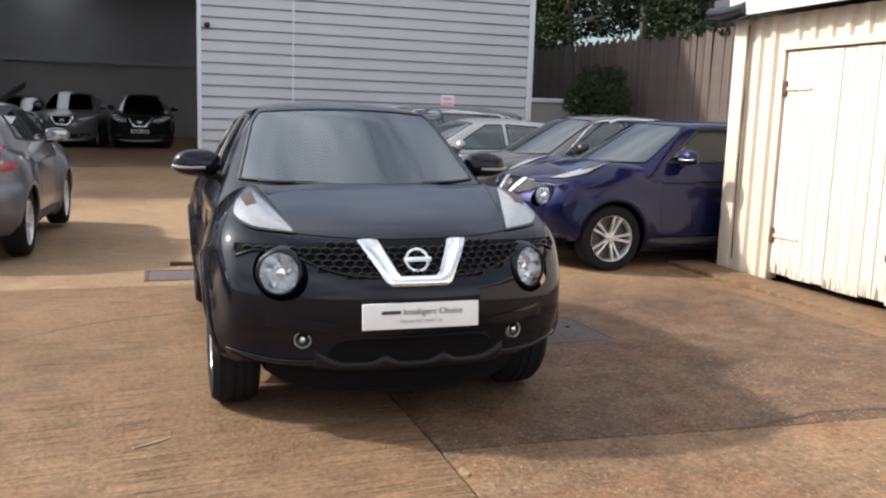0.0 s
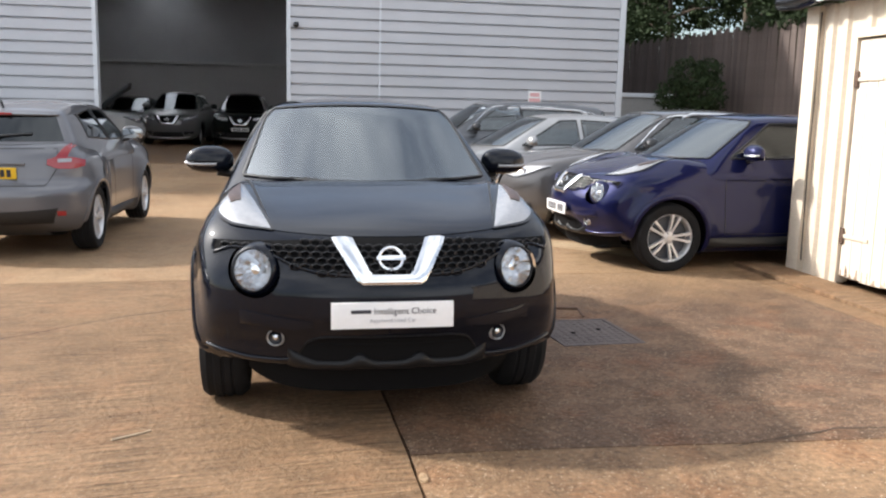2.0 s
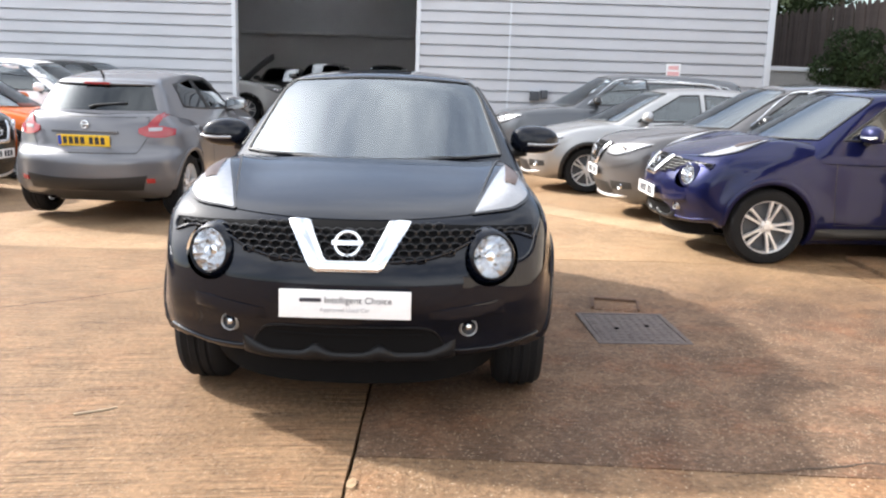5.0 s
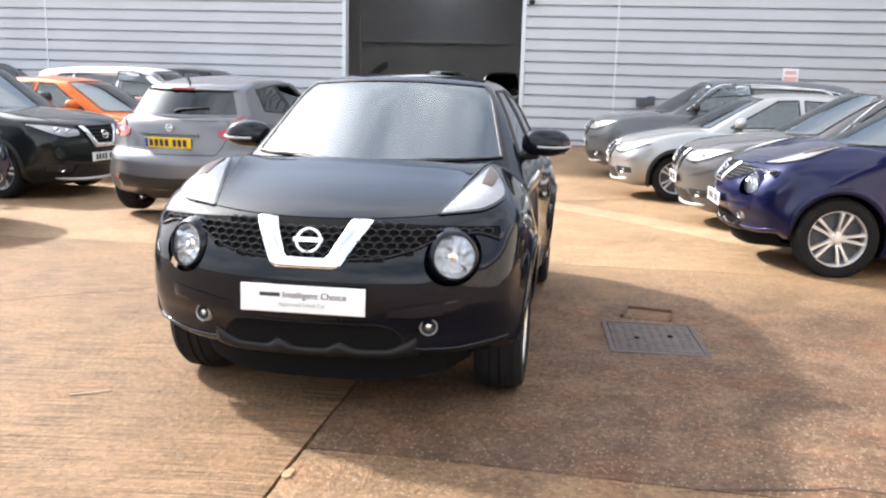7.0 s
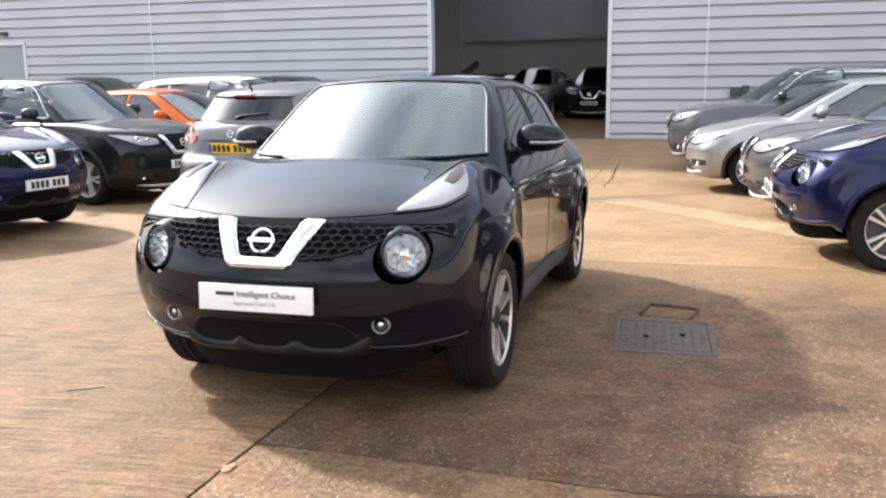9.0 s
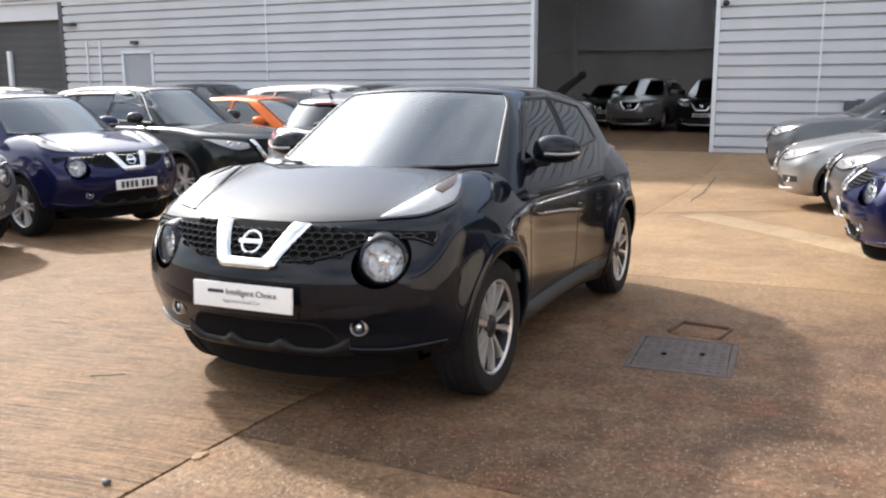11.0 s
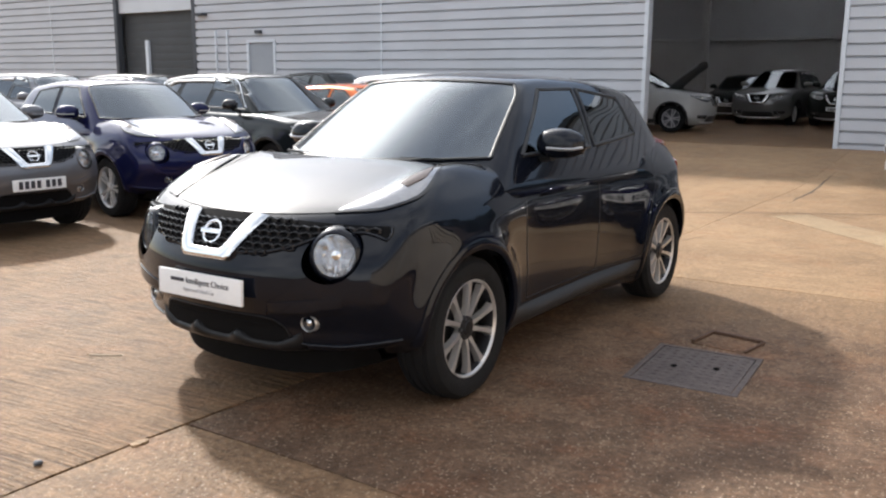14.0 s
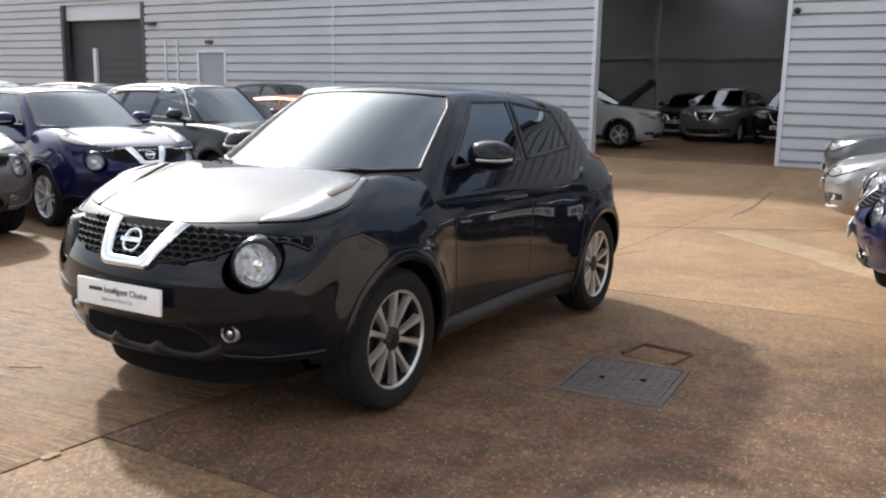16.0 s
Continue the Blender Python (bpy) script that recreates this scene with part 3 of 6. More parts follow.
def wheel(car, x, y, R, style, sx):
    """A wheel: brake and hub, with the tyre and the rim under it."""
    hub = part("wheel", joined([_turn(lathe([(-0.10, 0.02), (-0.10, 0.145), (-0.085, 0.145), (-0.085, 0.05), (-0.02, 0.05), (-0.02, 0.0)], 24))]), STEEL, car, "", 35, pose(x, y, R, 0, 0, 0 if sx > 0 else 180))
    rr = R * 0.69
    hw = 0.105
    tread = [(-hw, rr), (-hw - 0.012, rr + 0.03), (-hw - 0.006, R - 0.03), (-hw + 0.025, R - 0.004), (-0.05, R), (-0.045, R - 0.008), (-0.035, R - 0.008), (-0.03, R), (-0.005, R), (0.0, R - 0.008), (0.01, R - 0.008), (0.015, R), (0.045, R), (0.05, R - 0.008), (0.058, R - 0.008), (hw - 0.025, R - 0.004), (hw + 0.004, R - 0.025), (hw + 0.010, R - 0.06), (hw + 0.004, rr + 0.02), (hw - 0.004, rr)]
    part("tyre", lathe([(a - 0.06, r) for a, r in tread], 56), RUBBER, hub)
    rim = part("rim", lathe([(-0.12, rr - 0.012), (0.02, rr - 0.016), (0.034, rr - 0.008), (0.040, rr - 0.002), (0.036, rr + 0.004), (0.01, rr + 0.004)], 48), ALLOY if style else DARKALLOY, hub, "machined alloy rim" if style else "dark alloy rim with bright machined spokes")
    if style == 0:
        part("rim_edge", lathe([(0.030, rr - 0.014), (0.0405, rr - 0.007), (0.0415, rr - 0.001), (0.034, rr + 0.005)], 48), MACHINED, rim)
    verts, faces = [], []
    for k in range(5):
        for sgn in (-1, 1):
            a0, am, a1 = (2 * math.pi * k / 5 + sgn * b for b in ((0.20, 0.25, 0.29) if style == 0 else (0.20, 0.188, 0.17)))
            base = len(verts)
            for i, (r, a, wd, dx) in enumerate(((0.04, a0, 0.019, 0.012), (rr * 0.45, am, 0.0125, 0.022), (rr * 0.75, (am + a1) / 2, 0.016, 0.028), (rr - 0.006, a1, 0.026 if style == 0 else 0.018, 0.030))):
                c, s = math.cos(a), math.sin(a)
                for dr, dd in ((-wd, 0), (-wd * 0.7, 1), (wd * 0.7, 1), (wd, 0)):
                    verts.append((dx if dd else dx - 0.03, r * c - dr * s, r * s + dr * c))
            for i in range(3):
                for j in range(3):
                    p = base + i * 4 + j
                    faces.append((p, p + 4, p + 5, p + 1))
    part("spokes", (verts, faces), MACHINED if style == 0 else ALLOY, rim, "", 30)
    part("rim_well", lathe([(-0.05, rr - 0.02), (-0.04, 0.10), (-0.035, 0.0)], 32), DARKALLOY if style == 0 else STEEL, rim)
    part("centre_cap", lathe([(0.006, 0.062), (0.018, 0.055), (0.022, 0.034), (0.028, 0.03), (0.03, 0.0)], 24), DARKALLOY if style == 0 else ALLOY, rim)
    verts, faces = [], []
    for k in range(5):
        a = 2 * math.pi * (k + 0.5) / 5
        b = len(verts)
        for i in range(6):
            g = math.pi * i / 3
            verts += [(0.012, 0.048 * math.cos(a) + 0.008 * math.cos(g), 0.048 * math.sin(a) + 0.008 * math.sin(g)), (0.022, 0.048 * math.cos(a) + 0.007 * math.cos(g), 0.048 * math.sin(a) + 0.007 * math.sin(g))]
        faces += [(b + 2 * i, b + 2 * ((i + 1) % 6), b + 2 * ((i + 1) % 6) + 1, b + 2 * i + 1) for i in range(6)] + [tuple(b + 2 * i + 1 for i in range(6))]
    part("wheel_nuts", (verts, faces), STEEL, rim)
    return hub


def _turn(vf):
    bm = bmesh.new()
    vs = [bm.verts.new(v) for v in vf[0]]
    for f in vf[1]:
        bm.faces.new([vs[i] for i in f])
    return bm


def number_plate(car, y, z, front, tilt=0.0, label=""):
    """A registration plate, its characters as plain bars."""
    back = 1 if front else -1
    m = pose(0, y, z, tilt, 0, 0 if front else 180)
    plate = part("number_plate", box(-0.26, 0.26, -0.006, 0.006, -0.055, 0.055, 0.003), BOARD if front else YELLOW, car, label or ("white number plate" if front else "yellow number plate"), 35, m)
    band = part("plate_band", box(-0.255, -0.222, -0.0085, -0.0062, -0.048, 0.048), BLUEINK, plate) if not front else None
    for i in range(7):
        cx = -0.185 + i * 0.058 + (0.03 if i > 3 else 0)
        part("plate_bar", box(cx - 0.02, cx + 0.02, -0.0085, -0.0062, -0.036, 0.036), INK, plate)
    return plate


def badge(car, y, z, r=0.055, tilt=-14):
    ring = lathe([(-0.006, r - 0.011), (-0.012, r - 0.009), (-0.014, r - 0.004), (-0.012, r + 0.002), (0.0, r + 0.003), (0.004, r - 0.004)], 36, "y")
    b = part("badge", ring, CHROME, car, "plain chrome ring badge with a bar", 50, pose(0, y, z, tilt))
    part("badge_bar", box(-r * 1.18, r * 1.18, -0.02, -0.004, -r * 0.2, r * 0.2, 0.004), CHROME, b)
    return b


def ribbon(f, pts, to3, inner, outer, width=0.005, up=True, proud=0.0018):
    """A thin dark shut line that follows pts over a surface."""
    pts = np.array(pts, float)
    d = np.gradient(pts, axis=0)
    n = np.stack([-d[:, 1], d[:, 0]], 1) / np.linalg.norm(d, axis=1)[:, None]
    a, b = pts + n * width / 2, pts - n * width / 2
    return patch(f, lambda s, t: (np.stack([a[:, 0], b[:, 0]]), np.stack([a[:, 1], b[:, 1]])), to3, inner, outer, 1, len(pts) - 1, proud, 0.003)


def line(*keys, n=24):
    """Points evenly along a smooth line through keys."""
    k = np.array(keys, float)
    s = np.r_[0, np.cumsum(np.linalg.norm(np.diff(k, axis=0), axis=1))]
    fx, fy = curve(list(zip(s, k[:, 0]))), curve(list(zip(s, k[:, 1])))
    t = np.linspace(0, s[-1], n)
    return np.stack([fx(t), fy(t)], 1)


def build_car(kind, colour, m, label, group="", fine=1.0, plates=True, board=False, rim_style=1, chrome_line=False):
    q = spec_of(kind)
    body, cabin = solids(q)
    L, (af, ar), R, arch = q["L"], q["ax"], q["R"], q["arch"]
    small_suv = kind == "small_suv"
    car = thing("car", label, "car", m, group)
    cnt = tuple(max(8, int(c * fine)) for c in (56, 150, 40))
    v, f = shell(body, (0.9, 0.0, L, 0.15, 1.2), (0.75, L - 0.75, 0.62), cnt)
    c = v[f].mean(1)
    keep = np.ones(len(f), bool)
    for a in (af, ar):
        keep &= ~((np.abs(c[:, 0]) > 0.45) & (np.hypot(c[:, 1] - a, c[:, 2] - R) < arch + 0.01))
    if small_suv:
        lamp_hole = (np.hypot(np.abs(c[:, 0]) - 0.58, c[:, 2] - 0.748) < 0.110) & (c[:, 1] < 0.6)
        keep &= ~lamp_hole
        rim = np.intersect1d(np.unique(f[lamp_hole]), np.unique(f[~lamp_hole]))
        side = np.sign(v[rim, 0])
        off = np.stack([np.abs(v[rim, 0]) - 0.58, v[rim, 2] - 0.748], 1)
        off *= (0.112 / np.maximum(1e-6, np.hypot(off[:, 0], off[:, 1])))[:, None]
        x, z = side * (0.58 + off[:, 0]), 0.748 + off[:, 1]
        v[rim] = meet(body, np.stack([x, np.full_like(x, 2.0), z], 1), np.stack([x, np.full_like(x, -0.5), z], 1))
    keep &= ~((np.abs(c[:, 0]) < 0.58) & (c[:, 1] > q["screen"][0] + 0.35) & (c[:, 1] < L - 0.6) & (c[:, 2] > 0.95))
    part("body", (v, f[keep]), colour, car, "", 60)
    # cabin: pillars and roof, open where the panes are
    v, f = shell(cabin, (0.85, q["screen"][0] - 0.2, q["back"][0] + 0.1, 0.9, q["H"] + 0.05), (q["screen"][0] + 1.0, q["back"][0] - 0.9, 1.15), tuple(max(8, int(k * fine)) for k in (50, 110, 30)))
    c = v[f].mean(1)
    bw, bz, tw, tz = q["wind"]
    keep = c[:, 2] > 0.9
    fr = [(-bw, bz), (bw, bz), (tw, tz), (-tw, tz)]
    keep &= ~(inside_quad(c[:, [0, 2]], fr, 0.945) & (c[:, 1] < q["screen"][0] + q["screen"][2] * (c[:, 2] - q["screen"][1]) + q["screen"][3] * (c[:, 0] / 0.66) ** 2 + 0.06))
    rb, rz, rt, rtz = q["rear_glass"]
    keep &= ~(inside_quad(c[:, [0, 2]], [(-rb, rz), (rb, rz), (rt, rtz), (-rt, rtz)], 0.92) & (c[:, 1] > q["back"][0] - q["back"][1] * (c[:, 2] - 1.05) - q.get("back_x", 0.12) * (c[:, 0] / 0.6) ** 2 - 0.06))
    for g in q["glass"]:
        keep &= ~(inside_quad(c[:, [1, 2]], g, 0.90) & (np.abs(c[:, 0]) > 0.42))
    roof = part("cabin_shell", (v, f[keep]), colour, car, "", 60)
    sx_all = (1, -1)
    # windscreen and panes
    bowl = lambda s, t: ((2 * s - 1) * ((1 - t) * bw + t * tw) * (1 - (0.07 if small_suv else 0.03) * np.clip((t - 0.75) / 0.25, 0, 1) ** 2.5), bz + (tz - bz) * t + 0.02 * (1 - (2 * s - 1) ** 2) * t - 0.015 * (1 - (2 * s - 1) ** 2) * (1 - t))
    ws = part("windscreen", patch(cabin, bowl, on_front(1), 2.6, -0.3, 14, 22, 0.004, 0.006), GLASS, car, "tinted curved windscreen", 50)
    ws.visible_shadow = False
    for ends, nm in (([(s, 0.0) for s in np.linspace(0, 1, 21)], "windscreen_seal"), ([(1.0, s) for s in np.linspace(0, 1, 13)], "windscreen_seal"), ([(s, 1.0) for s in np.linspace(1, 0, 21)], "windscreen_seal"), ([(0.0, s) for s in np.linspace(1, 0, 13)], "windscreen_seal")):
        st = np.array(ends)
        a, b = bowl(st[:, 0], st[:, 1])
        p = meet(cabin, on_front(1)(a, b, 2.6), on_front(1)(a, b, -0.3))
        part(nm, tube([tuple(x) for x in p + np.array([0, -0.004, 0.003])], 0.011, 6, 0.6), PLASTIC, ws, "", 60)
    rg = part("rear_window", patch(cabin, quad((-rb, rz), (rb, rz), (rt, rtz), (-rt, rtz)), on_front(1), 2.4, L + 0.5, 8, 14, 0.004, 0.006), PRIVACY, car, "dark tinted rear window", 50)
    for sx in sx_all:
        for i, g in enumerate(q["glass"]):
            w = part("side_window", patch(cabin, quad(*g), on_side(sx), 0.0, 1.2, 8, 10, 0.003, 0.005), SIDE if i == 0 or not small_suv else PRIVACY, car, "", 50)
            w.visible_shadow = False
            loop = [g[0], g[1], g[2], g[3], g[0]]
            for a0, b0 in zip(loop[:-1], loop[1:]):
                aa = np.linspace(a0[0], b0[0], 8)
                bb = np.linspace(a0[1], b0[1], 8)
                p = meet(cabin, on_side(sx)(aa, bb, 0.0), on_side(sx)(aa, bb, 1.2))
                part("window_seal", tube([tuple(x) for x in p], 0.012, 6), PLASTIC, w, "", 60)
    if chrome_line:
        for sx in sx_all:
            k0, k1 = q["glass"][0], q["glass"][-1]
            pts = line(k0[0], k0[3], q["glass"][1][3], k1[2], k1[1], n=30)
            pts = pts + np.array([0.0, 0.022])
            p = meet(cabin, on_side(sx)(pts[:, 0], pts[:, 1], 0.0), on_side(sx)(pts[:, 0], pts[:, 1], 1.2))
            part("window_chrome", tube([tuple(x) for x in p], 0.009, 6), CHROME, car, "", 60)
    # bonnet, with its shut lines
    top3 = on_top(1)
    hy0, hy1 = (0.185, 1.02) if small_suv else (0.10, q["screen"][0] + 0.04)
    hw0, hw1 = (0.50, 0.665) if small_suv else (0.56, 0.74)

    def hood(s, t):
        half = hw0 + (hw1 - hw0) * t
        y = (hy0 + (hy1 - hy0) * t) + (0.115 + 0.075 * t if small_suv else 0.16 - 0.056 * t) * np.abs(2 * s - 1) ** 2.2
        return (2 * s - 1) * half, y

    part("bonnet", patch(body, hood, top3, 0.6, 1.6, 26, 32, 0.0035, 0.012), colour, car, "", 60)
    if small_suv:
        for sx in sx_all:
            t = np.linspace(0.0, 1.0, 24)
            a, b = hood(np.full(24, 0.5 + 0.5 * sx), t)
            part("bonnet_seam", ribbon(body, np.stack([np.abs(a) + 0.004, b], 1), on_top(sx), 0.6, 1.6, 0.009, proud=0.0045), PLASTIC, car, "", 60)
    # wheels, wells and arch lips
    for sx in sx_all:
        for a in (af, ar):
            wheel(car, sx * (q["hub_x"] - 0.03), a, R, rim_style, sx)
            lo, hi = (-24, 204) if not small_suv else (-24, 178) if a == af else (2, 204)
            arc = np.radians(np.linspace(lo, hi, 30))
            well, n = [], len(arc)
            for x in (0.42, 0.80):
                well += [(sx * x, a + (arch + 0.015) * math.cos(t), R + (arch + 0.015) * math.sin(t)) for t in arc]
            wf = [(i, i + 1, n + i + 1, n + i) for i in range(n - 1)] + [tuple(range(n))]
            part("wheel_well", (well, wf), UNDER, car, "", 40)
            def lip(s, t, a=a, lo=lo, hi=hi):
                ang = np.radians(lo + (hi - lo) * s)
                r = arch - 0.004 + (0.05 if small_suv else 0.05) * t
                return a + r * np.cos(ang), R + r * np.sin(ang)
            part("arch_lip", patch(body, lip, on_side(sx), 0.2, 1.3, 4, 30, lambda s, t: 0.010 * np.sin(np.clip(t, 0, 1) * math.pi * 0.8 + 0.35) + 0.002, 0.03), colour if small_suv else PLASTIC, car, "", 60)
        # sill, door lines, handles
        part("sill", patch(body, quad((af + arch + 0.03, 0.22), (ar - arch - 0.03, 0.24), (ar - arch - 0.05, 0.345), (af + arch + 0.05, 0.325)), on_side(sx), 0.2, 1.3, 4, 14, lambda s, t: (0.05 if small_suv else 0.02) * np.sin(np.clip(t, 0, 1) * math.pi) ** 0.8 * np.clip(8 * s * (1 - s), 0, 1), 0.02), PLASTIC, car, "black plastic sill trim", 60)
        g = q["glass"]
        d0 = g[0][0][0] - 0.06
        for pts in (line((d0, 1.05), (d0 - 0.01, 0.75), (d0 + 0.02, 0.36), n=20), line((g[0][1][0] + 0.04, 1.1), (g[0][1][0] + 0.05, 0.75), (g[0][1][0] + 0.02, 0.36), n=20), line((g[1][1][0] + 0.06, 1.1), (g[1][1][0] + 0.02, 0.85), (ar - arch * 0.95, 0.62), (ar - arch - 0.06, 0.37), n=20), line((d0 + 0.02, 0.36), (ar - arch - 0.06, 0.37), n=16)):
            part("door_seam", ribbon(body, pts, on_side(sx), 0.2, 1.3), PLASTIC, car, "", 60)
        for hx, hz in ((g[0][1][0] - 0.16, 0.93), (g[1][1][0] - 0.10, 0.95)):
            if small_suv and hx > 2.6:
                continue
            p = meet(body, on_side(sx)(np.array([hx]), np.array([hz]), 0.2), on_side(sx)(np.array([hx]), np.array([hz]), 1.3))[0]
            part("door_handle", tube([(p[0] - sx * 0.005, hx - 0.09, hz), (p[0] + sx * 0.028, hx - 0.06, hz), (p[0] + sx * 0.032, hx + 0.05, hz), (p[0] - sx * 0.005, hx + 0.09, hz)], 0.014, 8), colour, car, "", 60)
        # door mirror
        mx, my, mz = (0.875, 1.66, 1.145) if small_suv else (q["hub_x"] + 0.12, q["glass"][0][0][0] + 0.12, q["glass"][0][0][1] + 0.06)
        bm = bmesh.new()
        bmesh.ops.create_uvsphere(bm, u_segments=20, v_segments=12, radius=1)
        for vv in bm.verts:
            px, py, pz = vv.co
            k = (0.80 if pz < 0 else 1.08) - 0.12 * max(0, px)
            vv.co = (math.copysign(abs(px) ** 0.75, px) * 0.125, (max(-1, min(0.45, py))) * 0.085, math.copysign(abs(pz) ** 0.8, pz) * 0.082 * k)
        mir = part("door_mirror", bm, GLOSSY if chrome_line else colour, car, "", 60, pose(sx * mx, my, mz) @ Matrix.Diagonal((sx * 1.10, 0.95, 1.02, 1) if small_suv else (sx, 1, 1, 1)))
        part("mirror_arm", tube([(-0.20, 0.03, -0.09), (-0.13, 0.02, -0.075), (-0.04, 0.0, -0.06)], 0.03, 8, 0.7), PLASTIC, mir, "", 60)
        part("mirror_glass", box(-0.10, 0.10, 0.0385, 0.042, -0.055, 0.055, 0.001), MIRRORGLASS, mir)
        if small_suv:
            part("indicator_strip", tube([(-0.04, -0.084, -0.012), (0.03, -0.082, -0.014), (0.09, -0.066, -0.012), (0.122, -0.03, -0.004)], 0.0085, 6), PEARL, mir, "clear indicator strip")
    # cabin inside
    part("dashboard", patch(cabin, quad((-0.62, 1.0), (0.62, 1.0), (0.6, 1.04), (-0.6, 1.04)), on_front(1), 2.6, -0.3, 1, 10, -0.05, 0.35), TRIM, car, "", 60)
    for sx in sx_all:
        part("front_seat", joined([box(sx * 0.36 - 0.24, sx * 0.36 + 0.24, 2.15, 2.3, 0.6, 1.14, 0.05), box(sx * 0.36 - 0.12, sx * 0.36 + 0.12, 2.2, 2.28, 1.16, 1.33, 0.04), box(sx * 0.36 - 0.24, sx * 0.36 + 0.24, 1.7, 2.2, 0.5, 0.66, 0.05)]), TRIM, car, "", 60)
    part("rear_bench", box(-0.6, 0.6, 2.95, 3.1, 0.6, 1.15, 0.05), TRIM, car)
    sw = part("steering_wheel", lathe([(-0.014, 0.175), (0.0, 0.161), (0.014, 0.175), (0.0, 0.189), (-0.014, 0.175)], 32, "y"), GLOSSY, car, "", 60, pose(-0.36, 1.62, 1.05, 22))
    part("wheel_boss", joined([box(-0.16, 0.16, -0.01, 0.01, -0.025, 0.025, 0.008), box(-0.06, 0.06, -0.015, 0.015, -0.06, 0.06, 0.01)]), TRIM, sw)
    part("cabin_mirror", box(-0.11, 0.11, q["screen"][0] + 0.84, q["screen"][0] + 0.87, q["H"] - 0.20, q["H"] - 0.13, 0.012), GLOSSY, car)
    part("underbody", box(-0.58, 0.58, 0.70 if small_suv else 0.35, L - 0.5, 0.18, 0.3, 0.03), UNDER, car)
    if q.get("rails"):
        for sx in sx_all:
            yy = np.linspace(q["screen"][0] + 1.2, L - 0.75, 12)
            xx = np.full(12, sx * 0.56)
            p = meet(cabin, np.stack([xx, yy, np.full(12, 1.2)], -1), np.stack([xx, yy, np.full(12, 2.0)], -1))
            p[1:-1, 2] += 0.045
            part("roof_rail", tube([tuple(x) for x in p], 0.018, 8), ALLOY, car, "silver roof rail")
    else:
        p0 = (0.0, q["roof"][-2][0] + 0.1, float(curve(q["roof"])(q["roof"][-2][0] + 0.1)))
        part("aerial", tube([(0, p0[1] - 0.02, p0[2]), (0, p0[1] + 0.01, p0[2] + 0.03), (0, p0[1] + 0.055, p0[2] + 0.075)], 0.012, 6), PLASTIC, car)
    (small_suv_face if small_suv else plain_face)(car, q, body, colour, board, plates)
    tail_end(car, q, body, cabin, colour, small_suv, plates)
    return car


def facets(profile, n):
    """A bowl of flat mirrors, each tipped a little its own way."""
    verts, faces = lathe(profile, n, "y")
    r = random.Random(4)
    verts = [(x + r.uniform(-0.003, 0.003), y + r.uniform(-0.010, 0.010), z + r.uniform(-0.003, 0.003)) if math.hypot(x, z) < 0.09 else (x, y, z) for x, y, z in verts]
    return verts, faces


def lattice(body, cells, sx):
    """Six-sided openings side by side, with deep walls."""
    verts, faces = [], []
    hexa = [(math.cos(math.radians(60 * i + 30)), math.sin(math.radians(60 * i + 30))) for i in range(6)]
    for x0, z0 in cells:
        y0 = meet(body, np.array([[sx * x0 + dx * sx * 0.02, 2.0, z0] for dx in (-1, 1)]), np.array([[sx * x0 + dx * sx * 0.02, -0.5, z0] for dx in (-1, 1)]))[:, 1]
        b = len(verts)
        for k, depth in ((1.0, 0.008), (1.0, 0.017), (0.80, 0.019), (0.73, 0.002)):
            for cx, cz in hexa:
                px = cx * 0.0265 * k
                y = y0[0] + (y0[1] - y0[0]) * (px + 0.02) / 0.04
                verts.append((sx * (x0 + px), y - depth, z0 + cz * 0.0165 * k))
        for ring in range(3):
            for i in range(6):
                p, q_ = b + ring * 6 + i, b + ring * 6 + (i + 1) % 6
                faces.append((p, q_, q_ + 6, p + 6) if sx > 0 else (q_, p, p + 6, q_ + 6))
    return verts, faces


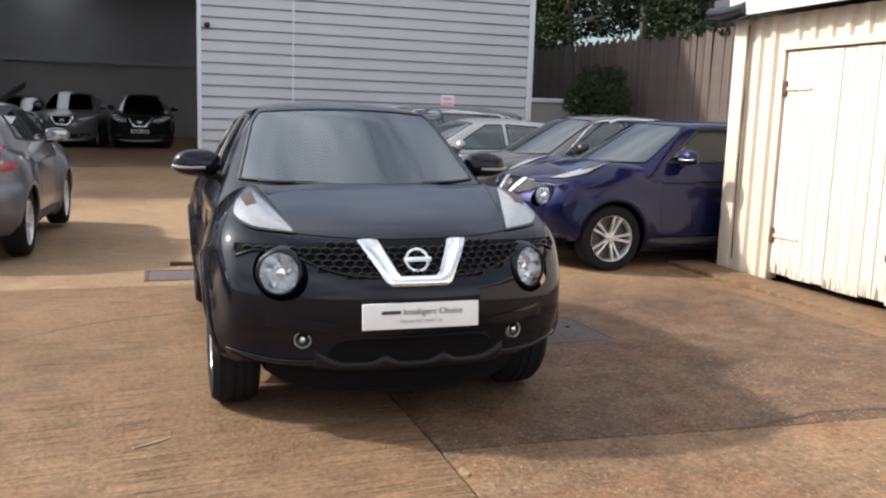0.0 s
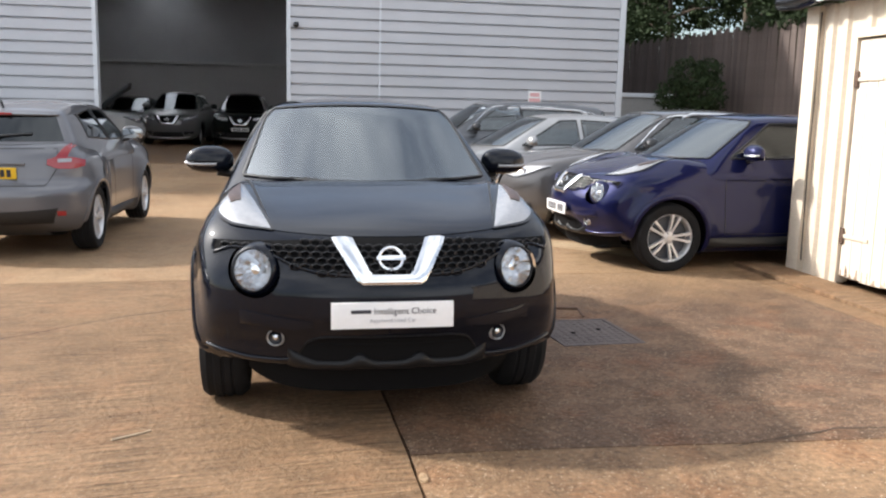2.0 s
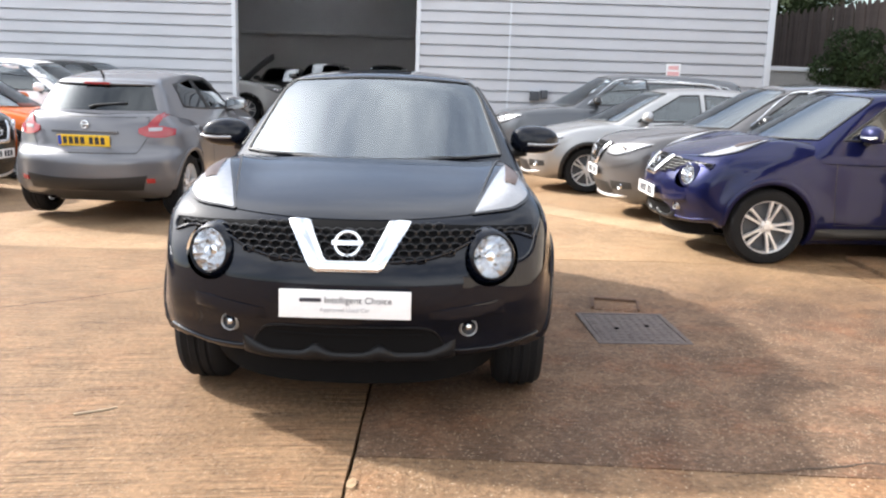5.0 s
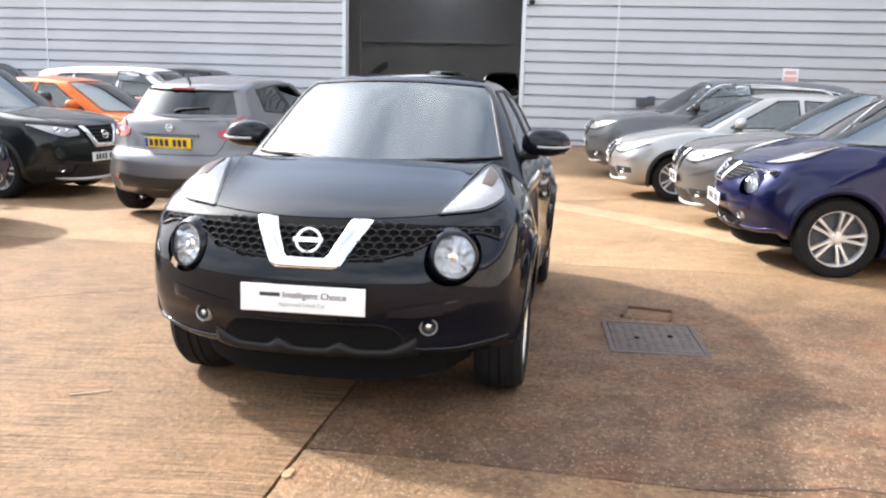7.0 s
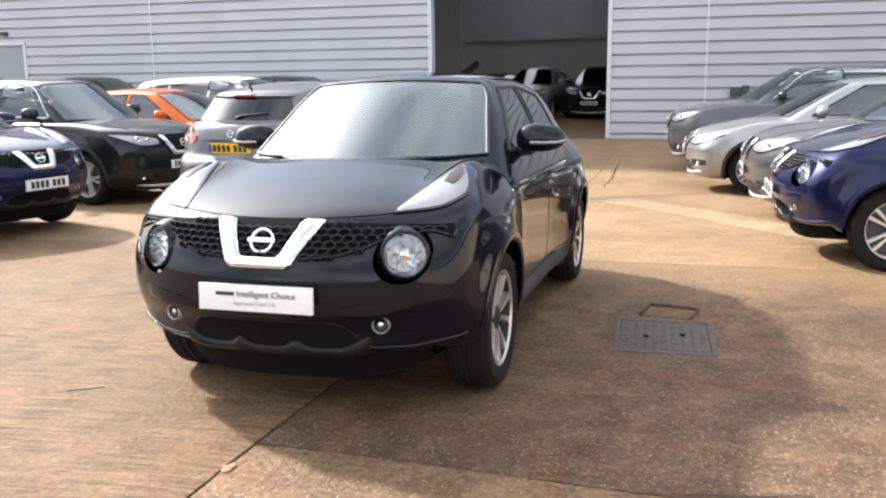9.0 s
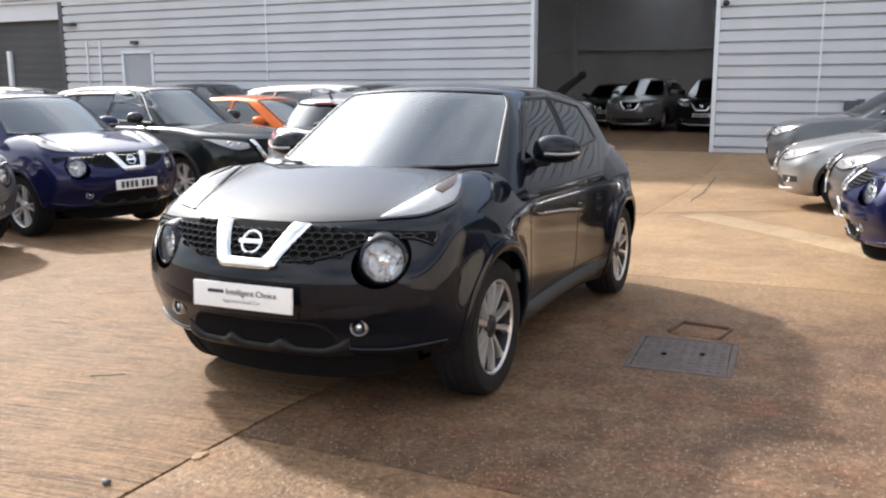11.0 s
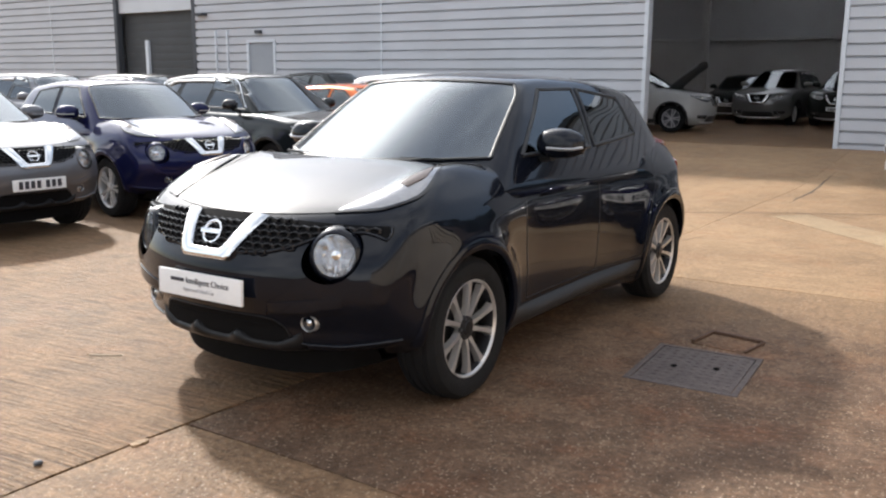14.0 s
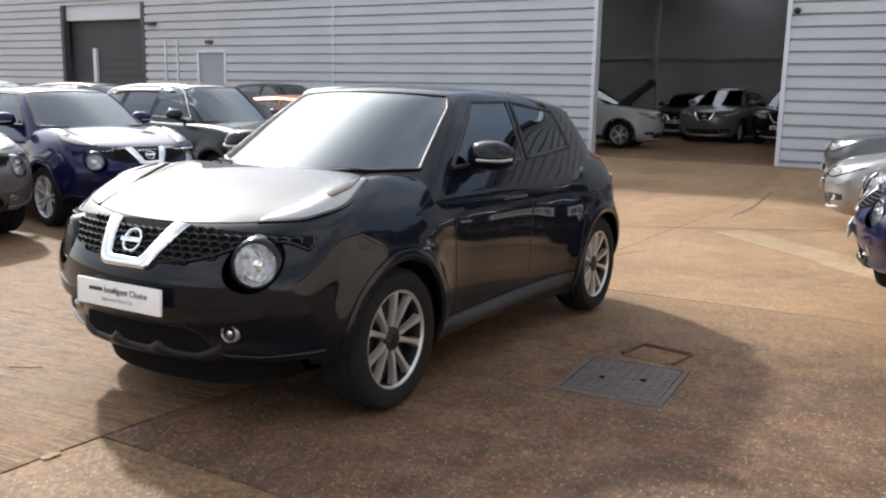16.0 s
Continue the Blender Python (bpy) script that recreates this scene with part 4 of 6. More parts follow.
def small_suv_face(car, q, body, colour, board, plates):
    fr = on_front(1)

    def y_at(x, z):
        return float(meet(body, np.array([[x, 2.0, z]]), np.array([[x, -0.5, z]]))[0][1])

    # round lamps low in the nose
    for sx in (1, -1):
        lx, lz = sx * 0.58, 0.748
        ly = y_at(lx, lz)
        turn = pose(lx, ly + 0.026, lz, 0, 0, sx * 25) @ pose(0, 0, 0, -8) @ Matrix.Scale(0.90, 4)
        lamp = part("headlamp", facets([(0.10, 0.0), (0.092, 0.03), (0.07, 0.058), (0.04, 0.078), (0.0, 0.094), (-0.012, 0.098)], 22), REFLECT, car, "round clear headlamp with a faceted reflector", 0, turn)
        part("lamp_bezel", lathe([(0.04, 0.0985), (-0.018, 0.0985), (-0.024, 0.1), (-0.025, 0.103), (-0.022, 0.107), (-0.017, 0.113), (-0.006, 0.121), (0.012, 0.130), (0.04, 0.140), (0.09, 0.150)], 44, "y"), colour, lamp, "", 60)
        part("lamp_glass", lathe([(-0.016, 0.0985), (-0.025, 0.08), (-0.033, 0.045), (-0.036, 0.0)], 40, "y"), CLEAR, lamp, "", 60).visible_shadow = False
        part("lamp_bulb", lathe([(0.09, 0.012), (0.03, 0.024), (0.015, 0.022), (0.008, 0.0)], 20, "y"), CHROME, lamp, "", 60)
        # long clear lamp on top of the wing
        keys_in = line((0.50, 0.30), (0.545, 0.47), (0.60, 0.66), (0.655, 0.86), n=18)
        keys_out = line((0.50, 0.30), (0.685, 0.405), (0.752, 0.56), (0.660, 0.86), n=18)
        ridge = lambda s, t: np.abs(t * 0 + 0.006) + 0.011 * np.sin(np.clip(t, 0, 1) * math.pi) * np.sin(np.clip(s, 0, 1) * math.pi) ** 0.7
        wing = lambda s, t: ((1 - t) * keys_in[:, 0] + t * keys_out[:, 0], (1 - t) * keys_in[:, 1] + t * keys_out[:, 1])
        sl = part("wing_lamp", patch(body, wing, on_top(sx), 0.55, 1.6, 8, 17, ridge, 0.03), PEARL, car, "clear boomerang running lamp on the wing", 60)
        for rim_ in (keys_in, keys_out):
            part("lamp_seal", ribbon(body, rim_, on_top(sx), 0.55, 1.6, 0.013, proud=0.0075), GLOSSY, sl, "", 60)
        k2, k3 = line((0.648, 0.57), (0.655, 0.69), (0.659, 0.80), n=12), line((0.690, 0.56), (0.704, 0.64), (0.662, 0.80), n=12)
        dark = lambda s, t: ((1 - t) * k2[:, 0] + t * k3[:, 0], (1 - t) * k2[:, 1] + t * k3[:, 1])
        part("lamp_inset", patch(body, dark, on_top(sx), 0.55, 1.6, 4, 11, 0.0195, 0.010), AMBER, sl, "dark amber inset", 60)
        # honeycomb grille beside the chrome V
        gtop, gbot = curve([(0.16, 0.885), (0.45, 0.872), (0.62, 0.866), (0.80, 0.862)]), curve([(0.16, 0.742), (0.30, 0.752), (0.42, 0.782), (0.52, 0.822), (0.66, 0.842), (0.80, 0.795)])
        reg = lambda s, t: ((0.16 + 0.60 * s), (1 - t) * gbot(0.16 + 0.60 * s) + t * gtop(0.16 + 0.60 * s))
        gr = part("grille", patch(body, reg, on_front(sx), 2.0, -0.5, 6, 26, 0.004, 0.03), UNDER, car, "black honeycomb grille", 60)
        cells = [(0.20 + (k + 0.5 * (r % 2)) * 0.046, 0.752 + r * 0.024) for r in range(6) for k in range(13)]
        verts, faces = lattice(body, [c for c in cells if c[0] < 0.72 and gbot(c[0]) - 0.002 < c[1] < gtop(c[0]) - 0.002], sx)
        tagged(part("grille_mesh", (verts, faces), LATTICE, gr, "", 20), kind="stuff")
        edge = [(x, gbot(x)) for x in np.linspace(0.17, 0.755, 26)] + [(0.765, 0.5 * float(gbot(0.76) + gtop(0.76)))] + [(0.755, float(gtop(0.755)))]
        part("grille_edge", tube([(sx * x, y_at(sx * x, float(z)) - 0.006, float(z)) for x, z in edge], 0.0075, 6), colour, gr, "", 60)
        # fog lamp in a scooped pocket
        fy = y_at(sx * 0.49, 0.462)
        fog = part("fog_lamp", lathe([(0.0, 0.0), (-0.002, 0.012), (-0.006, 0.022), (-0.010, 0.031)], 28, "y"), DARKALLOY, car, "small round clear fog lamp", 60, pose(sx * 0.49, fy, 0.462, 0, 0, sx * 14))
        part("fog_ring", lathe([(-0.008, 0.031), (-0.014, 0.0315), (-0.016, 0.034), (-0.012, 0.037), (0.02, 0.042)], 28, "y"), MACHINED, fog, "", 60)
        part("fog_bulb", lathe([(0.0, 0.013), (-0.008, 0.012), (-0.012, 0.0)], 16, "y"), REFLECT, fog, "", 60)
        part("fog_glass", lathe([(-0.012, 0.0312), (-0.018, 0.018), (-0.020, 0.0)], 24, "y"), CLEAR, fog, "", 60).visible_shadow = False
        pocket = lambda s, t: ((0.33 + 0.31 * s), 0.498 + 0.02 * s + (0.045 + 0.02 * s) * t)
        part("bumper_scoop", patch(body, pocket, on_front(sx), 2.0, -0.5, 5, 14, lambda s, t: 0.001 + 0.017 * np.clip(1.25 - t, 0, 1) * np.clip(5 * t, 0, 1) * np.clip(np.sin(s * math.pi), 0, 1) ** 0.4, 0.02), colour, car, "", 60)
        # rolled lower edge of the bumper, from the intake out to the wheel arch
        xs = np.linspace(0.40, 0.80, 18)
        roll = [(sx * x, y_at(sx * x, 0.362 + 0.03 * max(0, x - 0.6) / 0.2) - 0.001, 0.356 + 0.03 * max(0, x - 0.6) / 0.2 + 0.012 * max(0, 0.46 - x) / 0.06) for x in xs]
        part("bumper_edge", tube(roll, 0.008, 8), colour, car, "", 60)
    # middle grille with the chrome V and the ring badge
    mid = lambda s, t: ((2 * s - 1) * ((1 - t) * 0.125 + t * 0.20), 0.735 + 0.15 * t)
    cg = part("centre_grille", patch(body, mid, fr, 2.0, -0.5, 5, 12, 0.005, 0.03), UNDER, car, "black honeycomb grille behind the badge", 60)
    cells = [((k + 0.5 * (r % 2)) * 0.046, 0.756 + r * 0.024) for r in range(5) for k in range(-4, 5)]
    verts, faces = lattice(body, [c for c in cells if abs(c[0]) < 0.085 + 0.5 * (c[1] - 0.735)], 1)
    tagged(part("grille_mesh", (verts, faces), LATTICE, cg, "", 20), kind="stuff")
    outer = [(-0.248, 0.875), (-0.146, 0.716), (-0.122, 0.700), (0.122, 0.700), (0.146, 0.716), (0.248, 0.875)]
    inner = [(-0.158, 0.875), (-0.092, 0.752), (-0.080, 0.742), (0.080, 0.742), (0.092, 0.752), (0.158, 0.875)]

    def resample(k):
        k = np.array(k)
        out = []
        for a, b, n in zip(k[:-1], k[1:], (12, 4, 16, 4, 12)):
            out += [a + (b - a) * i / n for i in range(n)]
        return np.array(out + [k[-1]])

    o, i_ = resample(outer), resample(inner)
    vee = lambda s, t: ((1 - t) * o[:, 0] + t * i_[:, 0], (1 - t) * o[:, 1] + t * i_[:, 1])
    part("chrome_grille_bar", patch(body, vee, fr, 2.0, -0.5, 6, len(o) - 1, lambda s, t: 0.020 + 0.008 * np.sin(np.clip(t, 0, 1) * math.pi) ** 0.5, 0.03), CHROME, car, "wide chrome V-shaped grille bar", 60)
    badge(car, y_at(0, 0.808) - 0.016, 0.808, 0.053, -26)
    # dark air dam, added to give the shade under the bumper
    xs = np.linspace(-0.62, 0.62, 25)
    rim = [(x, y_at(x, 0.34) + 0.06 + 0.10 * abs(x / 0.62) ** 4, 0.335) for x in xs]
    low = [(x, y + 0.05, 0.185 + 0.06 * abs(x / 0.62) ** 6) for x, y, z in rim]
    back = [(x, y + 0.45, 0.20) for x, y, z in rim]
    part("shade_air_dam", (rim + low + back, [(r * 25 + i, r * 25 + i + 1, r * 25 + i + 26, r * 25 + i + 25) for r in (0, 1) for i in range(24)]), UNDER, car, "", 60)
    # intake with its lumpy lip, and the plate
    intake = lambda s, t: ((2 * s - 1) * (0.405 - 0.085 * t ** 1.5), 0.355 + 0.112 * t)
    it = part("lower_intake", patch(body, intake, fr, 2.0, -0.5, 6, 26, 0.003, 0.02), UNDER, car, "black lower air intake", 60)
    part("intake_bar", tube([(x, y_at(x, 0.436) - 0.004, 0.436) for x in np.linspace(-0.31, 0.31, 13)], 0.005, 6), UNDER, it, "", 60)
    ends = [(-0.40, 0.365), (-0.375, 0.42), (-0.33, 0.462), (-0.26, 0.474), (0.0, 0.476), (0.26, 0.474), (0.33, 0.462), (0.375, 0.42), (0.40, 0.365)]
    ridge = line(*ends, n=40)
    part("intake_edge", tube([(x, y_at(x, z) - 0.002, z) for x, z in ridge], 0.004, 8), LIPBLACK, it, "", 60)
    lump = lambda x: np.exp(-(((np.abs(x) - 0.13) / 0.042) ** 2)) + 1.3 * np.clip((np.abs(x) - 0.32) / 0.12, 0, 1)
    lip_ = lambda s, t: ((2 * s - 1) * 0.44, 0.318 + (0.040 + 0.040 * lump((2 * s - 1) * 0.44)) * t)
    part("bumper_lip", patch(body, lip_, fr, 2.0, -0.5, 8, 64, lambda s, t: 0.003 + (0.018 + 0.008 * np.minimum(1, lump((2 * s - 1) * 0.44))) * np.sin(np.clip(t, 0, 1) * math.pi) ** 0.8 * np.clip((0.44 - np.abs((2 * s - 1) * 0.44)) / 0.1, 0, 1) ** 0.5, 0.03), LIPBLACK, car, "black moulded bumper lip", 60)
    if board:
        bd = part("show_board", box(-0.26, 0.26, -0.008, 0.006, -0.056, 0.056, 0.004), BOARD, car, "white dealer show board with dark lettering", 35, pose(0, y_at(0, 0.58) - 0.022, 0.583, -2))
        part("brand_bar", box(-0.178, -0.093, -0.0105, -0.0085, 0.009, 0.024), INK, bd)
        words("Intelligent Choice", 0.0375, INK, "lettering", bd, pose(0.052, -0.0095, 0.0165, 90))
        words("Approved Used Car", 0.024, PALEINK, "lettering", bd, pose(0.0, -0.0095, -0.022, 90))
    elif plates:
        number_plate(car, y_at(0, 0.555) - 0.02, 0.555, True)
    # shut line of the bumper and washer scuttle
    part("scuttle", patch(body, lambda s, t: ((2 * s - 1) * 0.62, 1.015 + 0.075 * t + 0.2 * np.abs(2 * s - 1) ** 2.2), on_top(1), 0.6, 1.6, 2, 20, 0.003, 0.01), PLASTIC, car, "", 60)
    for x0, x1 in ((-0.1, 0.5), (-0.58, -0.16)):
        xs = np.linspace(x0, x1, 8)
        part("wiper", tube([(x, 1.015 + 0.26 * abs(x) ** 2.0 * 1.6, 1.088 - 0.006 * abs(x)) for x in xs], 0.007, 6), PLASTIC, car, "", 60)


def plain_face(car, q, body, colour, board, plates):
    def y_at(x, z):
        return float(meet(body, np.array([[x, 2.0, z]]), np.array([[x, -0.5, z]]))[0][1])

    zt = float(curve(q["top"])(0.25)) - 0.04
    fr = on_front(1)
    for sx in (1, -1):
        # swept lamp, pointed where it meets the wing
        low = line((0.38, zt - 0.155), (0.52, zt - 0.17), (0.68, zt - 0.125), (0.835, zt - 0.03), n=18)
        upp = line((0.38, zt - 0.085), (0.52, zt - 0.055), (0.68, zt - 0.03), (0.84, zt - 0.012), n=18)
        head = lambda s, t: ((1 - t) * low[:, 0] + t * upp[:, 0], (1 - t) * low[:, 1] + t * upp[:, 1])
        lamp = part("headlamp", patch(body, head, on_front(sx), 2.2, -0.5, 5, 17, 0.008, 0.03), PEARL, car, "swept clear headlamp", 60)
        part("lamp_seal", ribbon(body, low, on_front(sx), 2.2, -0.5, 0.014, proud=0.010), GLOSSY, lamp, "", 60)
        for ex in (0.50, 0.62):
            ey = y_at(sx * ex, zt - 0.10)
            part("lamp_eye", lathe([(0.0, 0.0), (-0.004, 0.018), (-0.012, 0.030), (-0.006, 0.036), (0.02, 0.038)], 18, "y"), REFLECT, lamp, "", 60, pose(sx * ex, ey - 0.004, zt - 0.10 + 0.02 * (ex > 0.6), 0, 0, sx * 20))
        fog = lambda s, t: (0.47 + 0.27 * s, 0.335 + 0.10 * t + 0.03 * s - 0.03 * s * t)
        fg = part("fog_pocket", patch(body, fog, on_front(sx), 2.2, -0.5, 3, 8, 0.004, 0.02), PLASTIC, car, "", 60)
        fy = y_at(sx * 0.60, 0.385)
        part("fog_lamp", lathe([(0.02, 0.0), (-0.006, 0.028), (-0.012, 0.036), (0.01, 0.04)], 20, "y"), CHROME, fg, "", 60, pose(sx * 0.60, fy, 0.385, 0, 0, sx * 16))
        part("bumper_crease", ribbon(body, line((0.30, zt - 0.33), (0.52, zt - 0.30), (0.72, zt - 0.24), (0.86, zt - 0.14), n=18), on_front(sx), 2.2, -0.5, 0.02, proud=0.006), colour, car, "", 60)
    o = lambda s, t: ((2 * s - 1) * (0.24 + 0.15 * t), zt - 0.275 + 0.235 * t)
    gr = part("grille", patch(body, o, fr, 2.2, -0.5, 5, 12, 0.004, 0.02), UNDER, car, "black grille", 60)
    for i in range(5):
        z0 = zt - 0.245 + i * 0.042
        half = 0.22 + 0.14 * (z0 - zt + 0.275) / 0.235
        part("grille_slat", tube([(x, y_at(x, z0) - 0.008, z0) for x in np.linspace(-half, half, 9)], 0.007, 6), GLOSSY, gr, "", 60)
    o_ = [(-0.345, zt - 0.045), (-0.20, zt - 0.285), (-0.17, zt - 0.30), (0.17, zt - 0.30), (0.20, zt - 0.285), (0.345, zt - 0.045)]
    i_ = [(-0.272, zt - 0.045), (-0.145, zt - 0.245), (-0.13, zt - 0.255), (0.13, zt - 0.255), (0.145, zt - 0.245), (0.272, zt - 0.045)]
    bend = lambda k: np.array([np.array(k[a]) + (np.array(k[a + 1]) - np.array(k[a])) * b / 6 for a in range(5) for b in range(6)] + [np.array(k[-1])])
    o_, i_ = bend(o_), bend(i_)
    vee = lambda s, t: ((1 - t) * o_[:, 0] + t * i_[:, 0], (1 - t) * o_[:, 1] + t * i_[:, 1])
    part("chrome_grille_bar", patch(body, vee, fr, 2.2, -0.5, 4, 30, lambda s, t: 0.014 + 0.008 * np.sin(np.clip(t, 0, 1) * math.pi) ** 0.5, 0.03), CHROME, car, "chrome V-shaped grille bar", 60)
    badge(car, y_at(0, zt - 0.15) - 0.02, zt - 0.15, 0.055)
    part("lower_intake", patch(body, lambda s, t: ((2 * s - 1) * (0.48 - 0.06 * t), 0.24 + 0.17 * t), on_front(1), 2.2, -0.5, 4, 16, 0.003, 0.02), PLASTIC, car, "", 60)
    part("bumper_lip", tube([(x, y_at(x, 0.235) - 0.01, 0.235 + 0.04 * abs(x / 0.6) ** 3) for x in np.linspace(-0.62, 0.62, 17)], 0.022, 8), ALLOY, car, "silver bumper lip", 60)
    if plates:
        number_plate(car, y_at(0, 0.52) - 0.02, 0.52, True)


def tail_end(car, q, body, cabin, colour, small_suv, plates):
    L = q["L"]

    def y_at(x, z):
        return float(meet(body, np.array([[x, 2.5, z]]), np.array([[x, L + 0.5, z]]))[0][1])

    for sx in (1, -1):
        if small_suv:
            low = line((0.50, 0.905), (0.60, 0.865), (0.70, 0.862), (0.80, 0.89), n=14)
            upp = line((0.50, 0.955), (0.60, 0.985), (0.70, 0.975), (0.80, 0.945), n=14)
        else:
            low = line((0.48, 0.86), (0.6, 0.84), (0.72, 0.83), (0.82, 0.84), n=14)
            upp = line((0.48, 0.98), (0.6, 1.0), (0.72, 1.02), (0.82, 1.04), n=14)
        reg = lambda s, t: ((1 - t) * low[:, 0] + t * upp[:, 0], (1 - t) * low[:, 1] + t * upp[:, 1])
        lamp = part("tail_lamp", patch(body, reg, on_front(sx), 2.5, L + 0.5, 5, 13, 0.012, 0.03), RED, car, "red tail lamp with a clear middle", 60)
        if small_suv:
            arm = lambda s, t: (0.56 + (0.10 - 0.05 * t) * s + 0.115 * t ** 1.3, 0.955 + 0.165 * t)
            part("lamp_arm", patch(body, arm, on_front(sx), 2.5, L + 0.5, 8, 3, 0.013, 0.03), RED, lamp, "", 60)
        mid = lambda s, t: (0.585 + 0.11 * s, 0.925 + 0.035 * t + 0.006 * s)
        part("lamp_inset", patch(body, mid, on_front(sx), 2.5, L + 0.5, 3, 5, 0.016, 0.01), PEARL, lamp, "clear inset")
        rf = lambda s, t: (0.60 + 0.07 * s, 0.42 + 0.045 * t)
        part("rear_reflector", patch(body, rf, on_front(sx), 2.5, L + 0.5, 2, 3, 0.014, 0.015), RED, car)
    vz = 0.345 if small_suv else 0.26
    part("rear_valance", patch(body, lambda s, t: ((2 * s - 1) * (0.56 + 0.05 * t), vz + (0.12 + 0.03 * np.abs(2 * s - 1) ** 2) * t), on_front(1), 2.5, L + 0.5, 5, 20, 0.006, 0.02), PLASTIC, car, "black plastic lower bumper", 60)
    hb = [(-0.50, 0.71), (0.50, 0.71), (0.60, 0.90), (0.58, 1.06), (-0.58, 1.06), (-0.60, 0.90), (-0.50, 0.71)]
    pts = np.concatenate([np.linspace(a, b, 8, endpoint=False) for a, b in zip(hb[:-1], hb[1:])] + [[hb[-1]]])
    part("tailgate_seam", ribbon(body, pts, on_front(1), 2.5, L + 0.5, 0.008), PLASTIC, car, "", 60)
    if plates:
        number_plate(car, y_at(0, 0.83) + 0.016, 0.83, False, 8)
    part("tailgate_grip", box(-0.33, 0.33, y_at(0, 0.92) - 0.01, y_at(0, 0.92) + 0.022, 0.905, 0.93, 0.006), colour, car)
    badge(car, 0, 0, 0.04).matrix_basis = pose(0, y_at(0, 0.985) + 0.012, 0.985, 0, 0, 180)
    gz, gw = q["rear_glass"][3], q["rear_glass"][2] + 0.03

    def eave(x, z):
        return float(meet(cabin, np.array([[x, 2.4, z]]), np.array([[x, L + 0.5, z]]))[0][1])

    xs = np.linspace(-gw, gw, 19)
    loft, n = [], 6
    for x in xs:
        y0, thin = eave(x, gz), 1 - 0.5 * abs(x / gw) ** 4
        loft += [(x, y0 - 0.20, gz + 0.035), (x, y0 - 0.06, gz + 0.03 * thin), (x, y0 + 0.012, gz + 0.022 * thin), (x, y0 + 0.03, gz + 0.010), (x, y0 + 0.026, gz - 0.002), (x, y0 - 0.20, gz - 0.01)]
    part("rear_spoiler", (loft, [(k * n + j, k * n + (j + 1) % n, (k + 1) * n + (j + 1) % n, (k + 1) * n + j) for k in range(18) for j in range(n)] + [tuple(range(n))[::-1], tuple(18 * n + j for j in range(n))]), colour, car, "", 50)
    yb = eave(0, gz)
    part("brake_lamp", box(-0.13, 0.13, yb - 0.01, yb + 0.034, gz + 0.002, gz + 0.024, 0.005), RED, car, "red high brake lamp")
    rz = q["rear_glass"][1]
    def yr(x, z):
        return float(meet(cabin, np.array([[x, 2.4, z]]), np.array([[x, L + 0.5, z]]))[0][1])
    part("rear_wiper", tube([(0.0, yr(0, rz + 0.03) + 0.025, rz + 0.03), (-0.05, yr(0, rz + 0.05) + 0.028, rz + 0.05), (-0.34, yr(0.34, rz + 0.075) + 0.022, rz + 0.075)], 0.013, 6), PLASTIC, car, "", 60)

# ---- ground ----


def height(x, y):
    """The yard falls a little towards its far side, then climbs to the hall's threshold; a low swell by the front joint."""
    fall = max(-0.15, 0.011 * x - 0.007 * y)
    fall = min(0.0, fall) + 0.05 * math.exp(-((x - 0.2) ** 2 + (y - 3.3) ** 2) / 2.25)
    t = min(1, max(0, (INTO.dot(Vector((x, y, 0)) - CORNER) + 5.5) / 5.5))
    t = t * t * (3 - 2 * t)
    return fall * (1 - t) + 0.11 * t


TURNED = Matrix.Translation(CORNER) @ pose(0, 0, 0, 0, 0, math.degrees(WALL))   # hall axes: x along, y into, z up
ground = tagged(new("ground", mesh("ground", [(-900, -900, -0.19), (900, -900, -0.19), (900, 900, -0.19), (-900, 900, -0.19)], [(0, 1, 2, 3)], DIRT)), "bare brown earth under and round the concrete yard", "ground", kind="structure")
yard = thing("yard_floor", "tan brushed concrete yard in large worn slabs", "floor", TURNED, kind="structure")
U_LINES = [-40.85, -37.1, -33.35, -29.6, -25.85, -22.1, -18.37, -14.62, -10.87, -7.12, -3.37, 0.405, 4.13, 7.88, 11.6, 15.3, 19.0]
LONG, SHORT = [-33.0, -25.0, -12.25, -8.0, -4.0, -0.05], [-33.0, -25.0, -20.75, -16.57, -12.25, -8.0, -4.0, -0.05]


def wobble(a, b):
    """Broken edges: a few millimetres of wander, the same for both sides of a joint."""
    return 0.012 * noise.noise((a * 1.3, b * 0.9, 0.3)) + 0.007 * noise.noise((a * 7.0, b * 7.0, 2.0))


